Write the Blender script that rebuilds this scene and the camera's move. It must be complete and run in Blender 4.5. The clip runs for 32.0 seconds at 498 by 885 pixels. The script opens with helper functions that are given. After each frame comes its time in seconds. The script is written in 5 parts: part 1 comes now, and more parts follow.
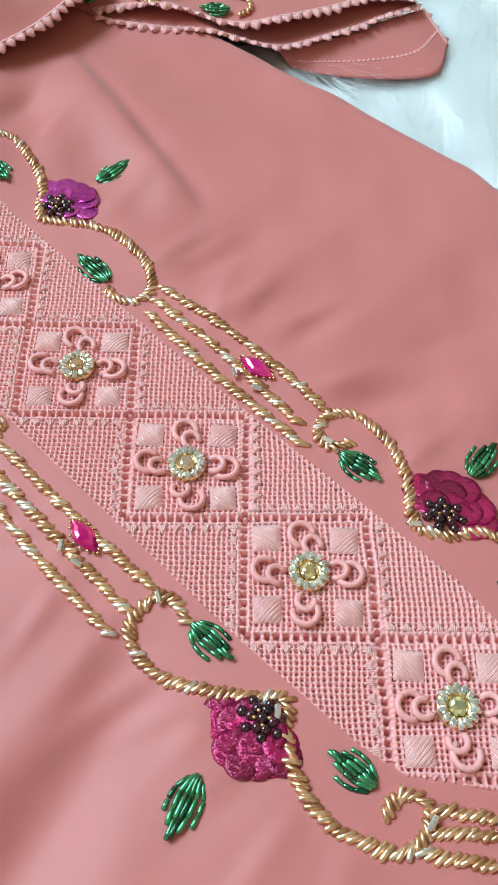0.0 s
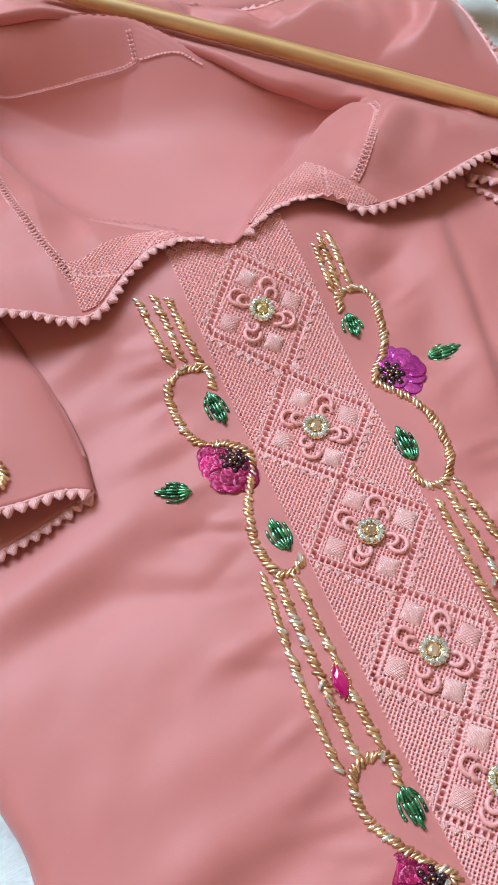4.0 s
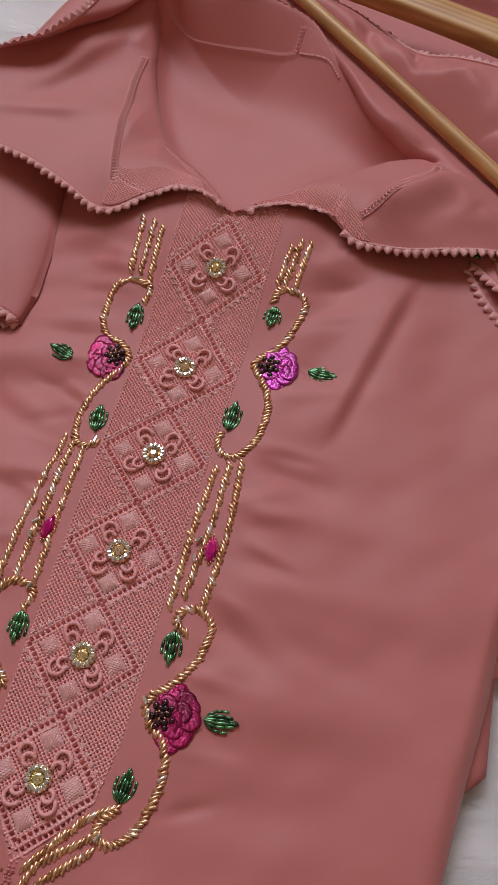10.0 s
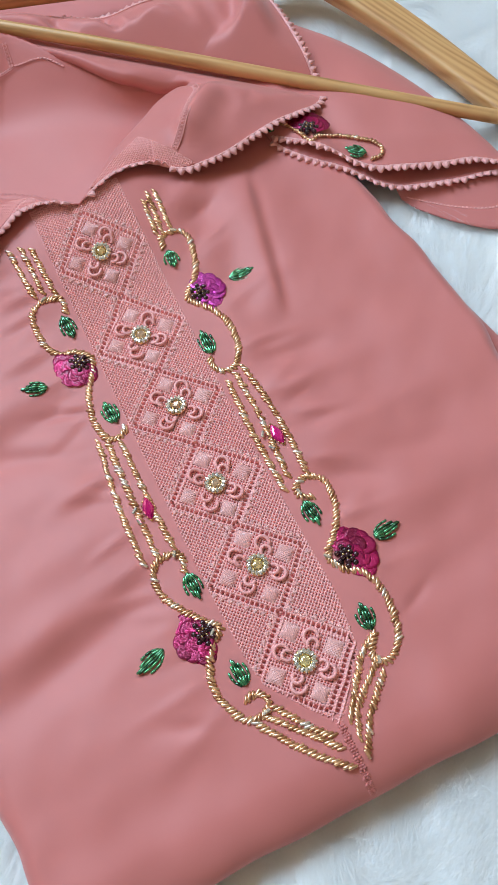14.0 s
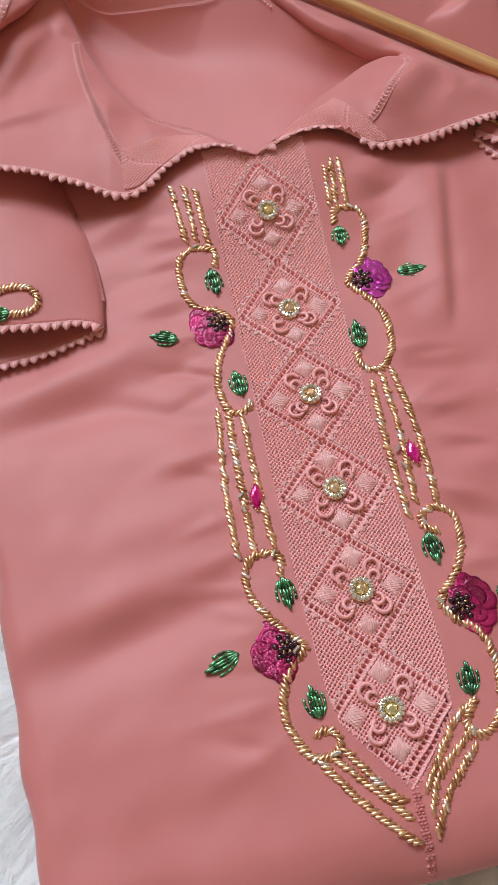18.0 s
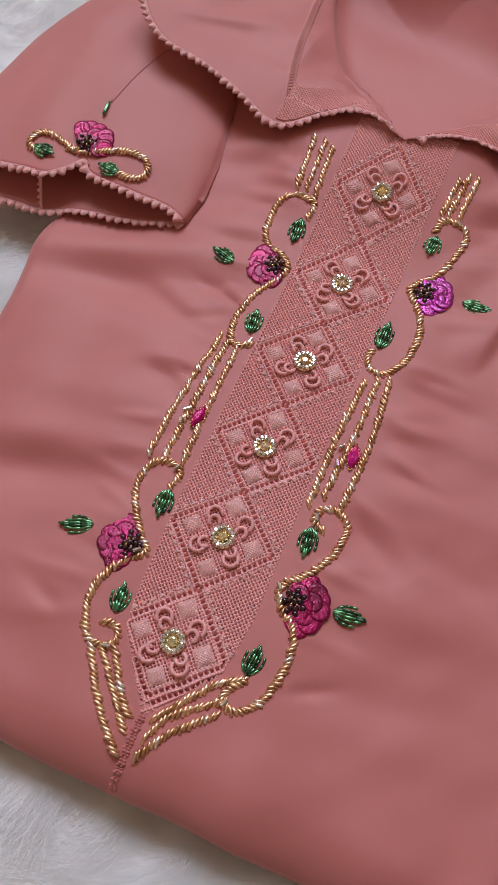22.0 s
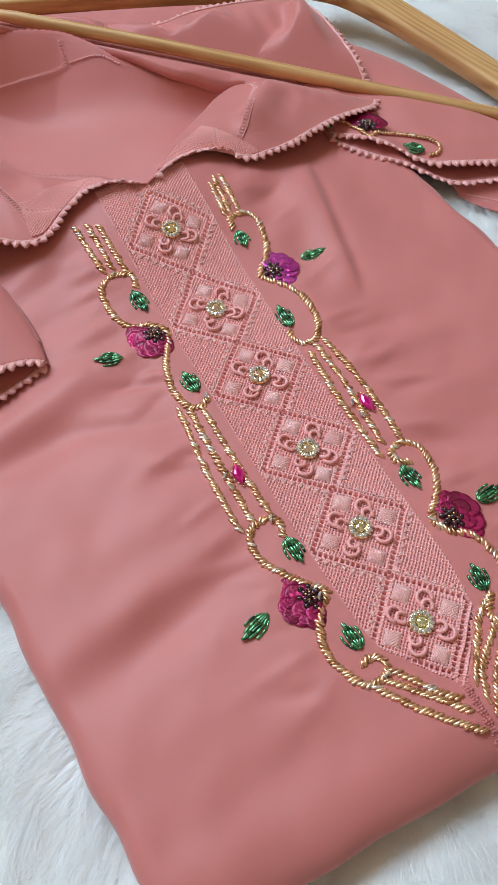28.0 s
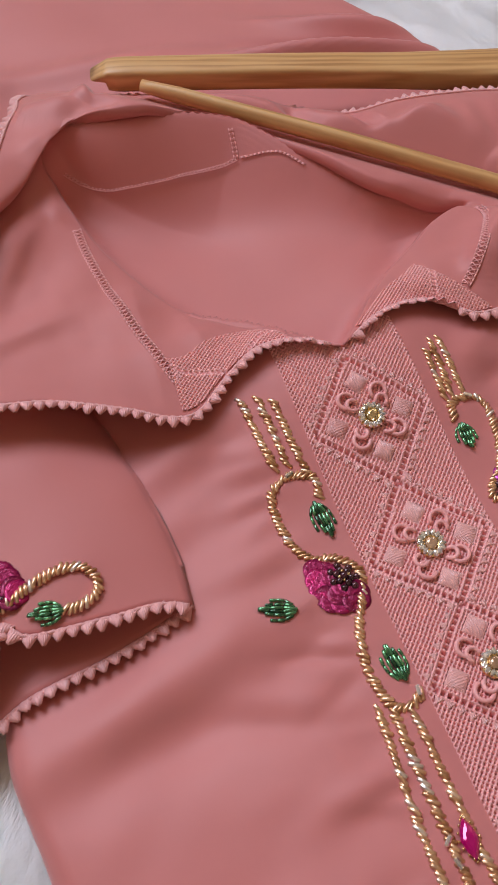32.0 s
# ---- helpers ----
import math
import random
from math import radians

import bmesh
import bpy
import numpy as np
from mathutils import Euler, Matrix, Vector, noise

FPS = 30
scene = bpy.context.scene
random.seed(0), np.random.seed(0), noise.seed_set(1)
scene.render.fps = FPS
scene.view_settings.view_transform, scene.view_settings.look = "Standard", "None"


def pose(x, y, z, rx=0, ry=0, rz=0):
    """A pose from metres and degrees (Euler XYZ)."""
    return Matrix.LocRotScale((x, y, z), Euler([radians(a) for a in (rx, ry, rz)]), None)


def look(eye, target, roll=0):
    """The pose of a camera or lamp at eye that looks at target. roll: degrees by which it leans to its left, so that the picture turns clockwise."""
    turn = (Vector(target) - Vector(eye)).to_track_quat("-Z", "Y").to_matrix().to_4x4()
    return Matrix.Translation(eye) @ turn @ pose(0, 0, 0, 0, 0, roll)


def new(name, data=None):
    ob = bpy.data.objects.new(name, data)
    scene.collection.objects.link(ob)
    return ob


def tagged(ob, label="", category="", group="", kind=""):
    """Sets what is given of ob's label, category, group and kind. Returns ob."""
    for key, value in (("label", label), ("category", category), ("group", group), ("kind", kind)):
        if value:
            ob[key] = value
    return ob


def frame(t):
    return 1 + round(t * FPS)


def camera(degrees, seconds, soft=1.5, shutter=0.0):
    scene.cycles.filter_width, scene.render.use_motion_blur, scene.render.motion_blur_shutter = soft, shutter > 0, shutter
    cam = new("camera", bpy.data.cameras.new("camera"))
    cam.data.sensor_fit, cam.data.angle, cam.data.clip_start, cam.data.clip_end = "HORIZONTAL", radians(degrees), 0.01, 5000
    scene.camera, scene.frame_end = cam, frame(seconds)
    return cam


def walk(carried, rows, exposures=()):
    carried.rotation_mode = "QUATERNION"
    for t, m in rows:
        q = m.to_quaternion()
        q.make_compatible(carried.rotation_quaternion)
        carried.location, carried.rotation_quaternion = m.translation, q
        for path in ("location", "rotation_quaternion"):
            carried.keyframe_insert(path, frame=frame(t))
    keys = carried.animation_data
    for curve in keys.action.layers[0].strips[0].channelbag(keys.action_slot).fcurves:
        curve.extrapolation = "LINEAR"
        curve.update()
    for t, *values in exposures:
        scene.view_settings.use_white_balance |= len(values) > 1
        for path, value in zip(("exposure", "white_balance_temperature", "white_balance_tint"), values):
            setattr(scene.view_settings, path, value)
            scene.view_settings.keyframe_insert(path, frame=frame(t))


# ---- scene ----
cam = camera(32.21, 32.0, 1.6, 0.25)
ROWS = [
    (0, -0.09076, -0.11431, 0.24179, 32.534, -0.736, -44.968),
    (0.5, -0.09691, -0.10069, 0.25597, 31.902, -0.650, -45.572),
    (1, -0.09940, -0.08499, 0.26896, 30.955, -0.765, -45.594),
    (1.5, -0.10570, -0.06990, 0.28603, 30.518, -1.317, -44.997),
    (2, -0.10737, -0.05620, 0.30190, 30.311, -1.742, -43.373),
    (2.5, -0.10923, -0.04564, 0.31094, 30.158, -1.745, -39.988),
    (3, -0.11008, -0.04658, 0.31739, 29.940, -1.160, -35.134),
    (3.5, -0.10710, -0.05036, 0.32859, 29.002, -0.385, -29.271),
    (4, -0.10229, -0.05353, 0.34818, 27.966, 0.273, -22.914),
    (4.5, -0.09344, -0.05353, 0.36582, 27.002, 0.769, -16.801),
    (6.5, -0.03918, -0.09908, 0.38566, 29.083, 0.578, 12.425),
    (7, -0.01126, -0.09930, 0.39083, 28.740, 0.702, 16.042),
    (7.5, 0.02182, -0.10445, 0.39092, 29.346, 0.714, 17.462),
    (8, 0.04510, -0.10910, 0.39156, 29.656, 0.991, 18.027),
    (8.5, 0.06833, -0.11379, 0.39593, 29.594, 1.263, 18.431),
    (9, 0.08977, -0.11603, 0.40087, 28.899, 1.684, 18.322),
    (9.5, 0.11032, -0.12351, 0.39876, 28.887, 1.951, 17.110),
    (10, 0.12001, -0.12904, 0.40341, 28.251, 2.606, 15.069),
    (10.5, 0.12033, -0.14041, 0.40992, 28.146, 2.946, 12.302),
    (11, 0.11557, -0.15823, 0.41520, 28.099, 2.921, 7.603),
    (11.5, 0.09971, -0.17562, 0.42167, 27.726, 3.253, 1.367),
    (12, 0.07797, -0.18777, 0.42761, 27.104, 3.711, -3.993),
    (12.5, 0.04817, -0.19023, 0.43296, 26.620, 4.402, -9.890),
    (13, 0.02123, -0.19425, 0.43906, 26.284, 4.711, -15.292),
    (13.5, -0.00798, -0.19720, 0.44421, 26.275, 4.542, -20.372),
    (15.5, -0.11976, -0.18240, 0.43379, 26.298, 2.160, -35.795),
    (16, -0.13167, -0.17141, 0.43508, 25.583, 2.252, -36.399),
    (16.5, -0.14005, -0.17287, 0.41990, 26.854, 2.201, -35.147),
    (17, -0.12358, -0.17014, 0.41156, 27.661, 2.036, -31.795),
    (17.5, -0.09568, -0.16304, 0.40787, 27.786, 1.477, -20.906),
    (18, -0.06744, -0.16380, 0.40350, 26.431, 1.169, -10.660),
    (18.5, -0.04211, -0.17200, 0.40619, 25.694, 0.961, -1.200),
    (19, -0.02745, -0.17341, 0.40955, 25.519, 0.816, 6.782),
    (19.5, -0.00743, -0.16873, 0.40788, 25.721, 0.772, 13.155),
    (20, 0.01161, -0.16762, 0.40982, 25.741, 0.994, 16.816),
    (20.5, 0.03417, -0.16735, 0.40536, 26.037, 0.936, 20.170),
    (21, 0.05510, -0.16965, 0.40340, 26.076, 1.206, 22.117),
    (21.5, 0.07386, -0.17384, 0.40336, 26.315, 1.819, 23.321),
    (22, 0.08795, -0.17891, 0.40272, 26.752, 2.564, 23.590),
    (22.5, 0.10176, -0.18617, 0.40270, 27.193, 3.229, 22.896),
    (23, 0.10903, -0.19397, 0.39755, 27.808, 4.092, 21.103),
    (23.5, 0.10445, -0.19744, 0.38961, 28.795, 5.309, 16.066),
    (24, 0.07761, -0.20689, 0.36792, 28.513, 5.913, 10.329),
    (24.5, 0.05909, -0.20720, 0.33528, 29.291, 5.864, 1.164),
    (26.5, -0.07011, -0.23583, 0.36414, 28.621, 1.068, -22.845),
    (27, -0.09578, -0.23572, 0.38393, 30.019, 0.004, -25.235),
    (27.5, -0.12576, -0.21896, 0.39421, 31.387, 0.152, -26.486),
    (28, -0.14090, -0.20541, 0.39519, 32.557, 0.195, -27.299),
    (28.5, -0.15808, -0.18209, 0.39647, 32.481, 0.333, -27.375),
    (29, -0.16841, -0.16744, 0.39225, 32.897, 0.354, -26.958),
    (29.5, -0.17608, -0.14810, 0.39301, 32.411, 0.207, -26.643),
    (30, -0.18426, -0.13422, 0.38747, 32.845, -0.307, -25.294),
    (30.5, -0.18912, -0.11482, 0.37723, 32.988, -0.864, -23.360),
    (31, -0.18899, -0.09099, 0.36938, 33.663, -0.530, -21.236),
    (31.5, -0.16250, -0.05262, 0.34551, 34.179, -0.183, -19.798),
    (32, -0.12887, -0.01980, 0.33219, 33.674, 0.470, -20.171),
]
EXPOSURES = [(0.0, 0.06, 5480, -9), (1.0, 0.06, 5500, -7), (3.0, 0.11, 5580, -2), (4.5, -0.06, 5750, 4), (6.5, -1.13, 6950, 32), (8.0, -0.94, 7090, 31), (9.0, -1.01, 7150, 31), (10.0, -0.99, 6910, 26), (11.0, -0.77, 6250, 17),
             (12.0, -0.38, 5750, 6), (13.0, -0.19, 5640, 5), (16.0, -0.11, 5650, -1), (17.0, -0.15, 5770, 2), (18.0, -0.26, 6350, 13), (19.0, -0.61, 6590, 20), (20.0, -0.71, 6620, 22), (21.0, -0.73, 6650, 25), (22.0, -0.73, 6580, 23),
             (23.0, -0.79, 6450, 14), (24.0, -0.51, 5860, 4), (26.5, -0.03, 5330, -7), (28.0, -0.25, 5990, 6), (30.0, -0.29, 6120, 8), (31.0, -0.41, 6330, 13), (32.0, -0.55, 6600, 23)]
walk(cam, [(t, pose(*row)) for t, *row in ROWS], EXPOSURES)
# ---------------------------------------------------------------- light
world = bpy.data.worlds.new("world")
scene.world = world
world.use_nodes = True
wn = world.node_tree.nodes
sky = wn.new("ShaderNodeTexSky")
sky.sky_type, sky.sun_disc, sky.sun_elevation, sky.sun_rotation = "NISHITA", False, radians(38), radians(20)
wn["Background"].inputs[1].default_value = 0.12
world.node_tree.links.new(sky.outputs[0], wn["Background"].inputs[0])
# soft cool key lamp, added and placed to suit the cloth's shading; no window in view
daylight = bpy.data.lights.new("key_daylight", "AREA")
daylight.shape, daylight.size, daylight.size_y = "RECTANGLE", 3.0, 1.9
daylight.energy, daylight.color = 262.0, (0.735, 0.87, 0.985)
lamp = new("key_daylight", daylight)
lamp.matrix_world = look((-1.0, 2.77, 3.35), (-0.1, 0.3, 0.3))

# ---------------------------------------------------------------- materials
MM = 0.001


def material(name, rough=0.6, metal=0.0, sheen=0.0, spec=0.5):
    m = bpy.data.materials.new(name)
    m.use_nodes = True
    n, l = m.node_tree.nodes, m.node_tree.links
    b = n["Principled BSDF"]
    b.inputs["Roughness"].default_value, b.inputs["Metallic"].default_value = rough, metal
    b.inputs["Sheen Weight"].default_value, b.inputs["Specular IOR Level"].default_value = sheen, spec
    return m, n, l, b


def tex(n, kind, l, scale, detail=2.0, coord="Object"):
    c = n.new("ShaderNodeTexCoord")
    t = n.new(kind)
    t.inputs["Scale"].default_value = scale
    if "Detail" in t.inputs:
        t.inputs["Detail"].default_value = detail
    l.new(c.outputs[coord], t.inputs["Vector"])
    return t


def ramp(n, l, source, stops):
    r = n.new("ShaderNodeValToRGB")
    while len(r.color_ramp.elements) < len(stops):
        r.color_ramp.elements.new(0.5)
    for e, (p, c) in zip(r.color_ramp.elements, stops):
        e.position, e.color = p, (*c, 1)
    l.new(source, r.inputs[0])
    return r


def bump(n, l, b, source, strength, distance):
    k = n.new("ShaderNodeBump")
    k.inputs["Strength"].default_value, k.inputs["Distance"].default_value = strength, distance
    l.new(source, k.inputs["Height"])
    l.new(k.outputs[0], b.inputs["Normal"])
    return k


def cloth_material(name, a, c, rough, fine=0.25, through_light=0.16):
    """Smooth crepe: two tones at cloud scale, and a fine weave in the relief."""
    m, n, l, b = material(name, rough, 0, 0.36, 0.5)
    cloud = tex(n, "ShaderNodeTexNoise", l, 9.0, 3)
    col = ramp(n, l, cloud.outputs[0], [(0.3, a), (0.7, c)])
    l.new(col.outputs[0], b.inputs["Base Color"])
    b.inputs["Sheen Roughness"].default_value = 0.45
    b.inputs["Sheen Tint"].default_value = (1.0, 0.88, 0.88, 1)
    grain = tex(n, "ShaderNodeTexNoise", l, 2600.0, 2)
    k = bump(n, l, b, grain.outputs[0], fine, 0.00015)
    # thin cloth lets some light through
    tr, mx = n.new("ShaderNodeBsdfTranslucent"), n.new("ShaderNodeMixShader")
    mx.inputs[0].default_value = through_light
    l.new(col.outputs[0], tr.inputs[0]), l.new(k.outputs[0], tr.inputs["Normal"])
    l.new(b.outputs[0], mx.inputs[1]), l.new(tr.outputs[0], mx.inputs[2])
    l.new(mx.outputs[0], n["Material Output"].inputs[0])
    return m


CLOTH = cloth_material("pink_crepe", (0.69, 0.225, 0.207), (0.74, 0.252, 0.234), 0.53)
PANEL = cloth_material("pink_canvas", (0.94, 0.43, 0.415), (0.98, 0.49, 0.475), 0.40, 0.35, 0.04)


def thread_material(name, a, c, rough=0.42, turns=600.0, relief=0.6):
    m, n, l, b = material(name, rough, 0, 0.3, 0.5)
    info = n.new("ShaderNodeObjectInfo")
    col = ramp(n, l, info.outputs["Random"], [(0.0, a), (1.0, c)])
    l.new(col.outputs[0], b.inputs["Base Color"])
    w = tex(n, "ShaderNodeTexWave", l, turns, 1)
    w.inputs["Distortion"].default_value = 1.5
    bump(n, l, b, w.outputs[1], relief, 0.0003)
    return m


SATIN = thread_material("pink_silk_thread", (0.87, 0.41, 0.385), (0.94, 0.50, 0.47), 0.24)
LOOP = thread_material("pink_bullion_thread", (0.92, 0.39, 0.37), (0.97, 0.46, 0.44), 0.36, 800.0, 0.2)
TRIM = thread_material("pink_trim_thread", (0.87, 0.40, 0.385), (0.94, 0.48, 0.465), 0.34, 400.0)


def glass_bead(name, a, c, metal, rough, island=True, coat=0.6, glint=None):
    m, n, l, b = material(name, rough, metal, 0, 0.7)
    info = n.new("ShaderNodeObjectInfo")
    src = info.outputs["Random"]
    if island:
        g, both = n.new("ShaderNodeNewGeometry"), n.new("ShaderNodeMath")
        both.operation = "ADD"
        l.new(g.outputs["Random Per Island"], both.inputs[0]), l.new(src, both.inputs[1])
        wrapped = n.new("ShaderNodeMath")
        wrapped.operation = "FRACT"
        l.new(both.outputs[0], wrapped.inputs[0])
        src = wrapped.outputs[0]
    stops = [(0.0, a), (0.6, c), (1.0, tuple(min(1, v * 1.35) for v in c))]
    # glint: the flash of a few beads, painted as a pale base colour
    if glint:
        stops = [(0.0, a), (0.6, c), (0.93, tuple(min(1, v * 1.2) for v in c)), (0.96, glint)]
    col = ramp(n, l, src, stops)
    l.new(col.outputs[0], b.inputs["Base Color"])
    b.inputs["Coat Weight"].default_value, b.inputs["Coat Roughness"].default_value = coat, 0.06
    return m


GOLD = glass_bead("gold_bugle_bead", (0.56, 0.30, 0.14), (0.90, 0.59, 0.37), 0.86, 0.3, coat=0.25, glint=(0.96, 0.90, 0.82))
GREEN = glass_bead("green_bugle_bead", (0.010, 0.07, 0.03), (0.10, 0.32, 0.14), 0.65, 0.2, False)
SEQUIN = glass_bead("magenta_sequin", (0.22, 0.004, 0.05), (0.40, 0.008, 0.10), 0.5, 0.36, False, 0.25)
SEQUIN_VIOLET = glass_bead("violet_sequin", (0.54, 0.035, 0.36), (0.68, 0.09, 0.50), 0.65, 0.24, False, 0.2)
for _m in (SEQUIN, SEQUIN_VIOLET):
    # glitter: flakes that each face their own way
    _n, _l = _m.node_tree.nodes, _m.node_tree.links
    _flake, _geo = tex(_n, "ShaderNodeTexVoronoi", _l, 1900.0), _n.new("ShaderNodeNewGeometry")
    _tilt, _sum = _n.new("ShaderNodeVectorMath"), _n.new("ShaderNodeVectorMath")
    _tilt.operation, _sum.operation = "MULTIPLY_ADD", "NORMALIZE"
    _tilt.inputs[1].default_value, _tilt.inputs[2].default_value = (0.48, 0.48, 0.48), (-0.24, -0.24, -0.24)
    _l.new(_flake.outputs["Color"], _tilt.inputs[0])
    _add = _n.new("ShaderNodeVectorMath")
    _l.new(_geo.outputs["Normal"], _add.inputs[0]), _l.new(_tilt.outputs[0], _add.inputs[1])
    _l.new(_add.outputs[0], _sum.inputs[0]), _l.new(_sum.outputs[0], _n["Principled BSDF"].inputs["Normal"])
PLUM = glass_bead("plum_bead", (0.02, 0.004, 0.010), (0.06, 0.012, 0.022), 0.3, 0.1, False)
RUBY = glass_bead("ruby_stone", (0.62, 0.002, 0.17), (0.78, 0.012, 0.28), 0.35, 0.06, False, 1.0)
CRYSTAL = glass_bead("crystal", (0.82, 0.80, 0.68), (0.95, 0.93, 0.84), 0.7, 0.1, False, 1.0)
TOPAZ = glass_bead("champagne_stone", (0.66, 0.40, 0.24), (0.80, 0.54, 0.36), 0.6, 0.08, False, 1.0)
METAL, _n, _l, _b = material("gold_setting", 0.25, 1.0)
_b.inputs["Base Color"].default_value = (0.78, 0.58, 0.28, 1)


def wood_material():
    m, n, l, b = material("honey_pine", 0.45, 0, 0, 0.4)
    c = n.new("ShaderNodeTexCoord")
    mp = n.new("ShaderNodeMapping")
    mp.inputs["Scale"].default_value = (5.0, 60.0, 60.0)
    l.new(c.outputs["Object"], mp.inputs[0])
    t = n.new("ShaderNodeTexNoise")
    t.inputs["Scale"].default_value, t.inputs["Detail"].default_value = 3.0, 5
    l.new(mp.outputs[0], t.inputs["Vector"])
    w = n.new("ShaderNodeTexWave")
    w.bands_direction = "Y"
    w.inputs["Scale"].default_value, w.inputs["Distortion"].default_value, w.inputs["Detail"].default_value = 1.1, 9.0, 3
    l.new(mp.outputs[0], w.inputs["Vector"])
    mix = n.new("ShaderNodeMath")
    mix.operation = "MULTIPLY_ADD"
    mix.inputs[1].default_value = 0.45
    l.new(w.outputs[1], mix.inputs[0]), l.new(t.outputs[0], mix.inputs[2])
    col = ramp(n, l, mix.outputs[0], [(0.35, (0.45, 0.22, 0.075)), (0.6, (0.60, 0.325, 0.125)), (0.9, (0.69, 0.41, 0.17))])
    spots = tex(n, "ShaderNodeTexVoronoi", l, 17.0)
    knot = ramp(n, l, spots.outputs["Distance"], [(0.05, (0.35, 0.22, 0.15)), (0.16, (1, 1, 1))])
    mul = n.new("ShaderNodeMix")
    mul.data_type, mul.blend_type = "RGBA", "MULTIPLY"
    mul.inputs[0].default_value = 0.8
    l.new(col.outputs[0], mul.inputs[6]), l.new(knot.outputs[0], mul.inputs[7])
    l.new(mul.outputs[2], b.inputs["Base Color"])
    b.inputs["Coat Weight"].default_value, b.inputs["Coat Roughness"].default_value = 0.15, 0.3
    bump(n, l, b, mix.outputs[0], 0.25, 0.0004)
    return m


WOOD = wood_material()
FUR, _n, _l, _b = material("white_fur", 0.9, 0, 0.0, 0.1)
_g = _n.new("ShaderNodeNewGeometry")
_r = ramp(_n, _l, _g.outputs["Random Per Island"], [(0.0, (0.97, 0.97, 0.965)), (1.0, (1.0, 1.0, 1.0))])
_l.new(_r.outputs[0], _b.inputs["Base Color"])
# light shines through the fine hairs
_tr, _mx = _n.new("ShaderNodeBsdfTranslucent"), _n.new("ShaderNodeMixShader")
_mx.inputs[0].default_value = 0.42
_l.new(_r.outputs[0], _tr.inputs[0]), _l.new(_b.outputs[0], _mx.inputs[1]), _l.new(_tr.outputs[0], _mx.inputs[2])
_l.new(_mx.outputs[0], _n["Material Output"].inputs[0])
FELT, _n, _l, _b = material("rug_backing", 0.95)
_t = tex(_n, "ShaderNodeTexNoise", _l, 60.0, 4)
_r = ramp(_n, _l, _t.outputs[0], [(0.3, (0.96, 0.96, 0.955)), (0.7, (1.0, 1.0, 1.0))])
_l.new(_r.outputs[0], _b.inputs["Base Color"])
bump(_n, _l, _b, _t.outputs[0], 0.4, 0.004)
# brown picked so that light bounced off the unseen room warms the shade
BOUNCE_PAINT, _n, _l, _b = material("warm_bounce_paint", 0.9)
_t = tex(_n, "ShaderNodeTexNoise", _l, 4.0, 5)
_r = ramp(_n, _l, _t.outputs[0], [(0.3, (0.70, 0.52, 0.34)), (0.7, (0.75, 0.57, 0.38))])
_l.new(_r.outputs[0], _b.inputs["Base Color"])


# ---------------------------------------------------------------- helpers
def mesh_from(name, verts, faces, mat, smooth=True):
    me = bpy.data.meshes.new(name)
    me.from_pydata(verts if isinstance(verts, list) else verts.tolist(), [], faces if isinstance(faces, list) else faces.tolist())
    me.materials.append(mat)
    if smooth:
        me.polygons.foreach_set("use_smooth", [True] * len(me.polygons))
    me.update()
    return me


def put(name, me, parent=None, label="", m=None):
    ob = new(name, me)
    if parent is not None:
        ob.parent = parent
    if m is not None:
        ob.matrix_local = m
    if label:
        tagged(ob, label)
    return ob


def part(name, bm, mat, parent, label="", m=None):
    me = bpy.data.meshes.new(name)
    bm.to_mesh(me)
    bm.free()
    me.materials.append(mat)
    me.polygons.foreach_set("use_smooth", [True] * len(me.polygons))
    return put(name, me, parent, label, m)


def grid_faces(nu, nv, wrap=False):
    i, j = np.meshgrid(np.arange(nu - (0 if wrap else 1)), np.arange(nv - 1), indexing="ij")
    a, b = i * nv + j, ((i + 1) % nu) * nv + j
    return np.stack([a, b, b + 1, a + 1], -1).reshape(-1, 4)


def smooth01(x):
    x = np.clip(x, 0, 1)
    return x * x * (3 - 2 * x)


def spline(points, n):
    """Points evenly spaced along a Catmull-Rom curve through the given ones."""
    p = np.array(points, float)
    q = np.vstack([2 * p[0] - p[1], p, 2 * p[-1] - p[-2]])
    out = []
    for k in range(len(p) - 1):
        a, b, c, d = q[k:k + 4]
        t = np.linspace(0, 1, 24, endpoint=False)[:, None]
        out.append(0.5 * (2 * b + (c - a) * t + (2 * a - 5 * b + 4 * c - d) * t**2 + (3 * b - a - 3 * c + d) * t**3))
    out = np.vstack(out + [p[-1:]])
    s = np.r_[0, np.cumsum(np.linalg.norm(np.diff(out, axis=0), axis=1))]
    u = np.linspace(0, s[-1], n)
    return np.stack([np.interp(u, s, out[:, k]) for k in range(p.shape[1])], 1)


def length(points):
    return float(np.linalg.norm(np.diff(np.array(points, float), axis=0), axis=1).sum())


def ripple(x, y, size, seed):
    """Smooth noise from -1 to 1, made of a few waves; size in mm."""
    r = np.random.RandomState(seed)
    out = 0
    for _ in range(9):
        a, k, p = r.uniform(0, math.tau), r.uniform(0.6, 1.6) / size, r.uniform(0, math.tau)
        out = out + np.sin(math.tau * k * (x * np.cos(a) + y * np.sin(a)) + p)
    return out / 4.5


def solid(ob, mm, offset=-1.0):
    s = ob.modifiers.new("thickness", "SOLIDIFY")
    s.thickness, s.offset = mm * MM, offset
    return ob


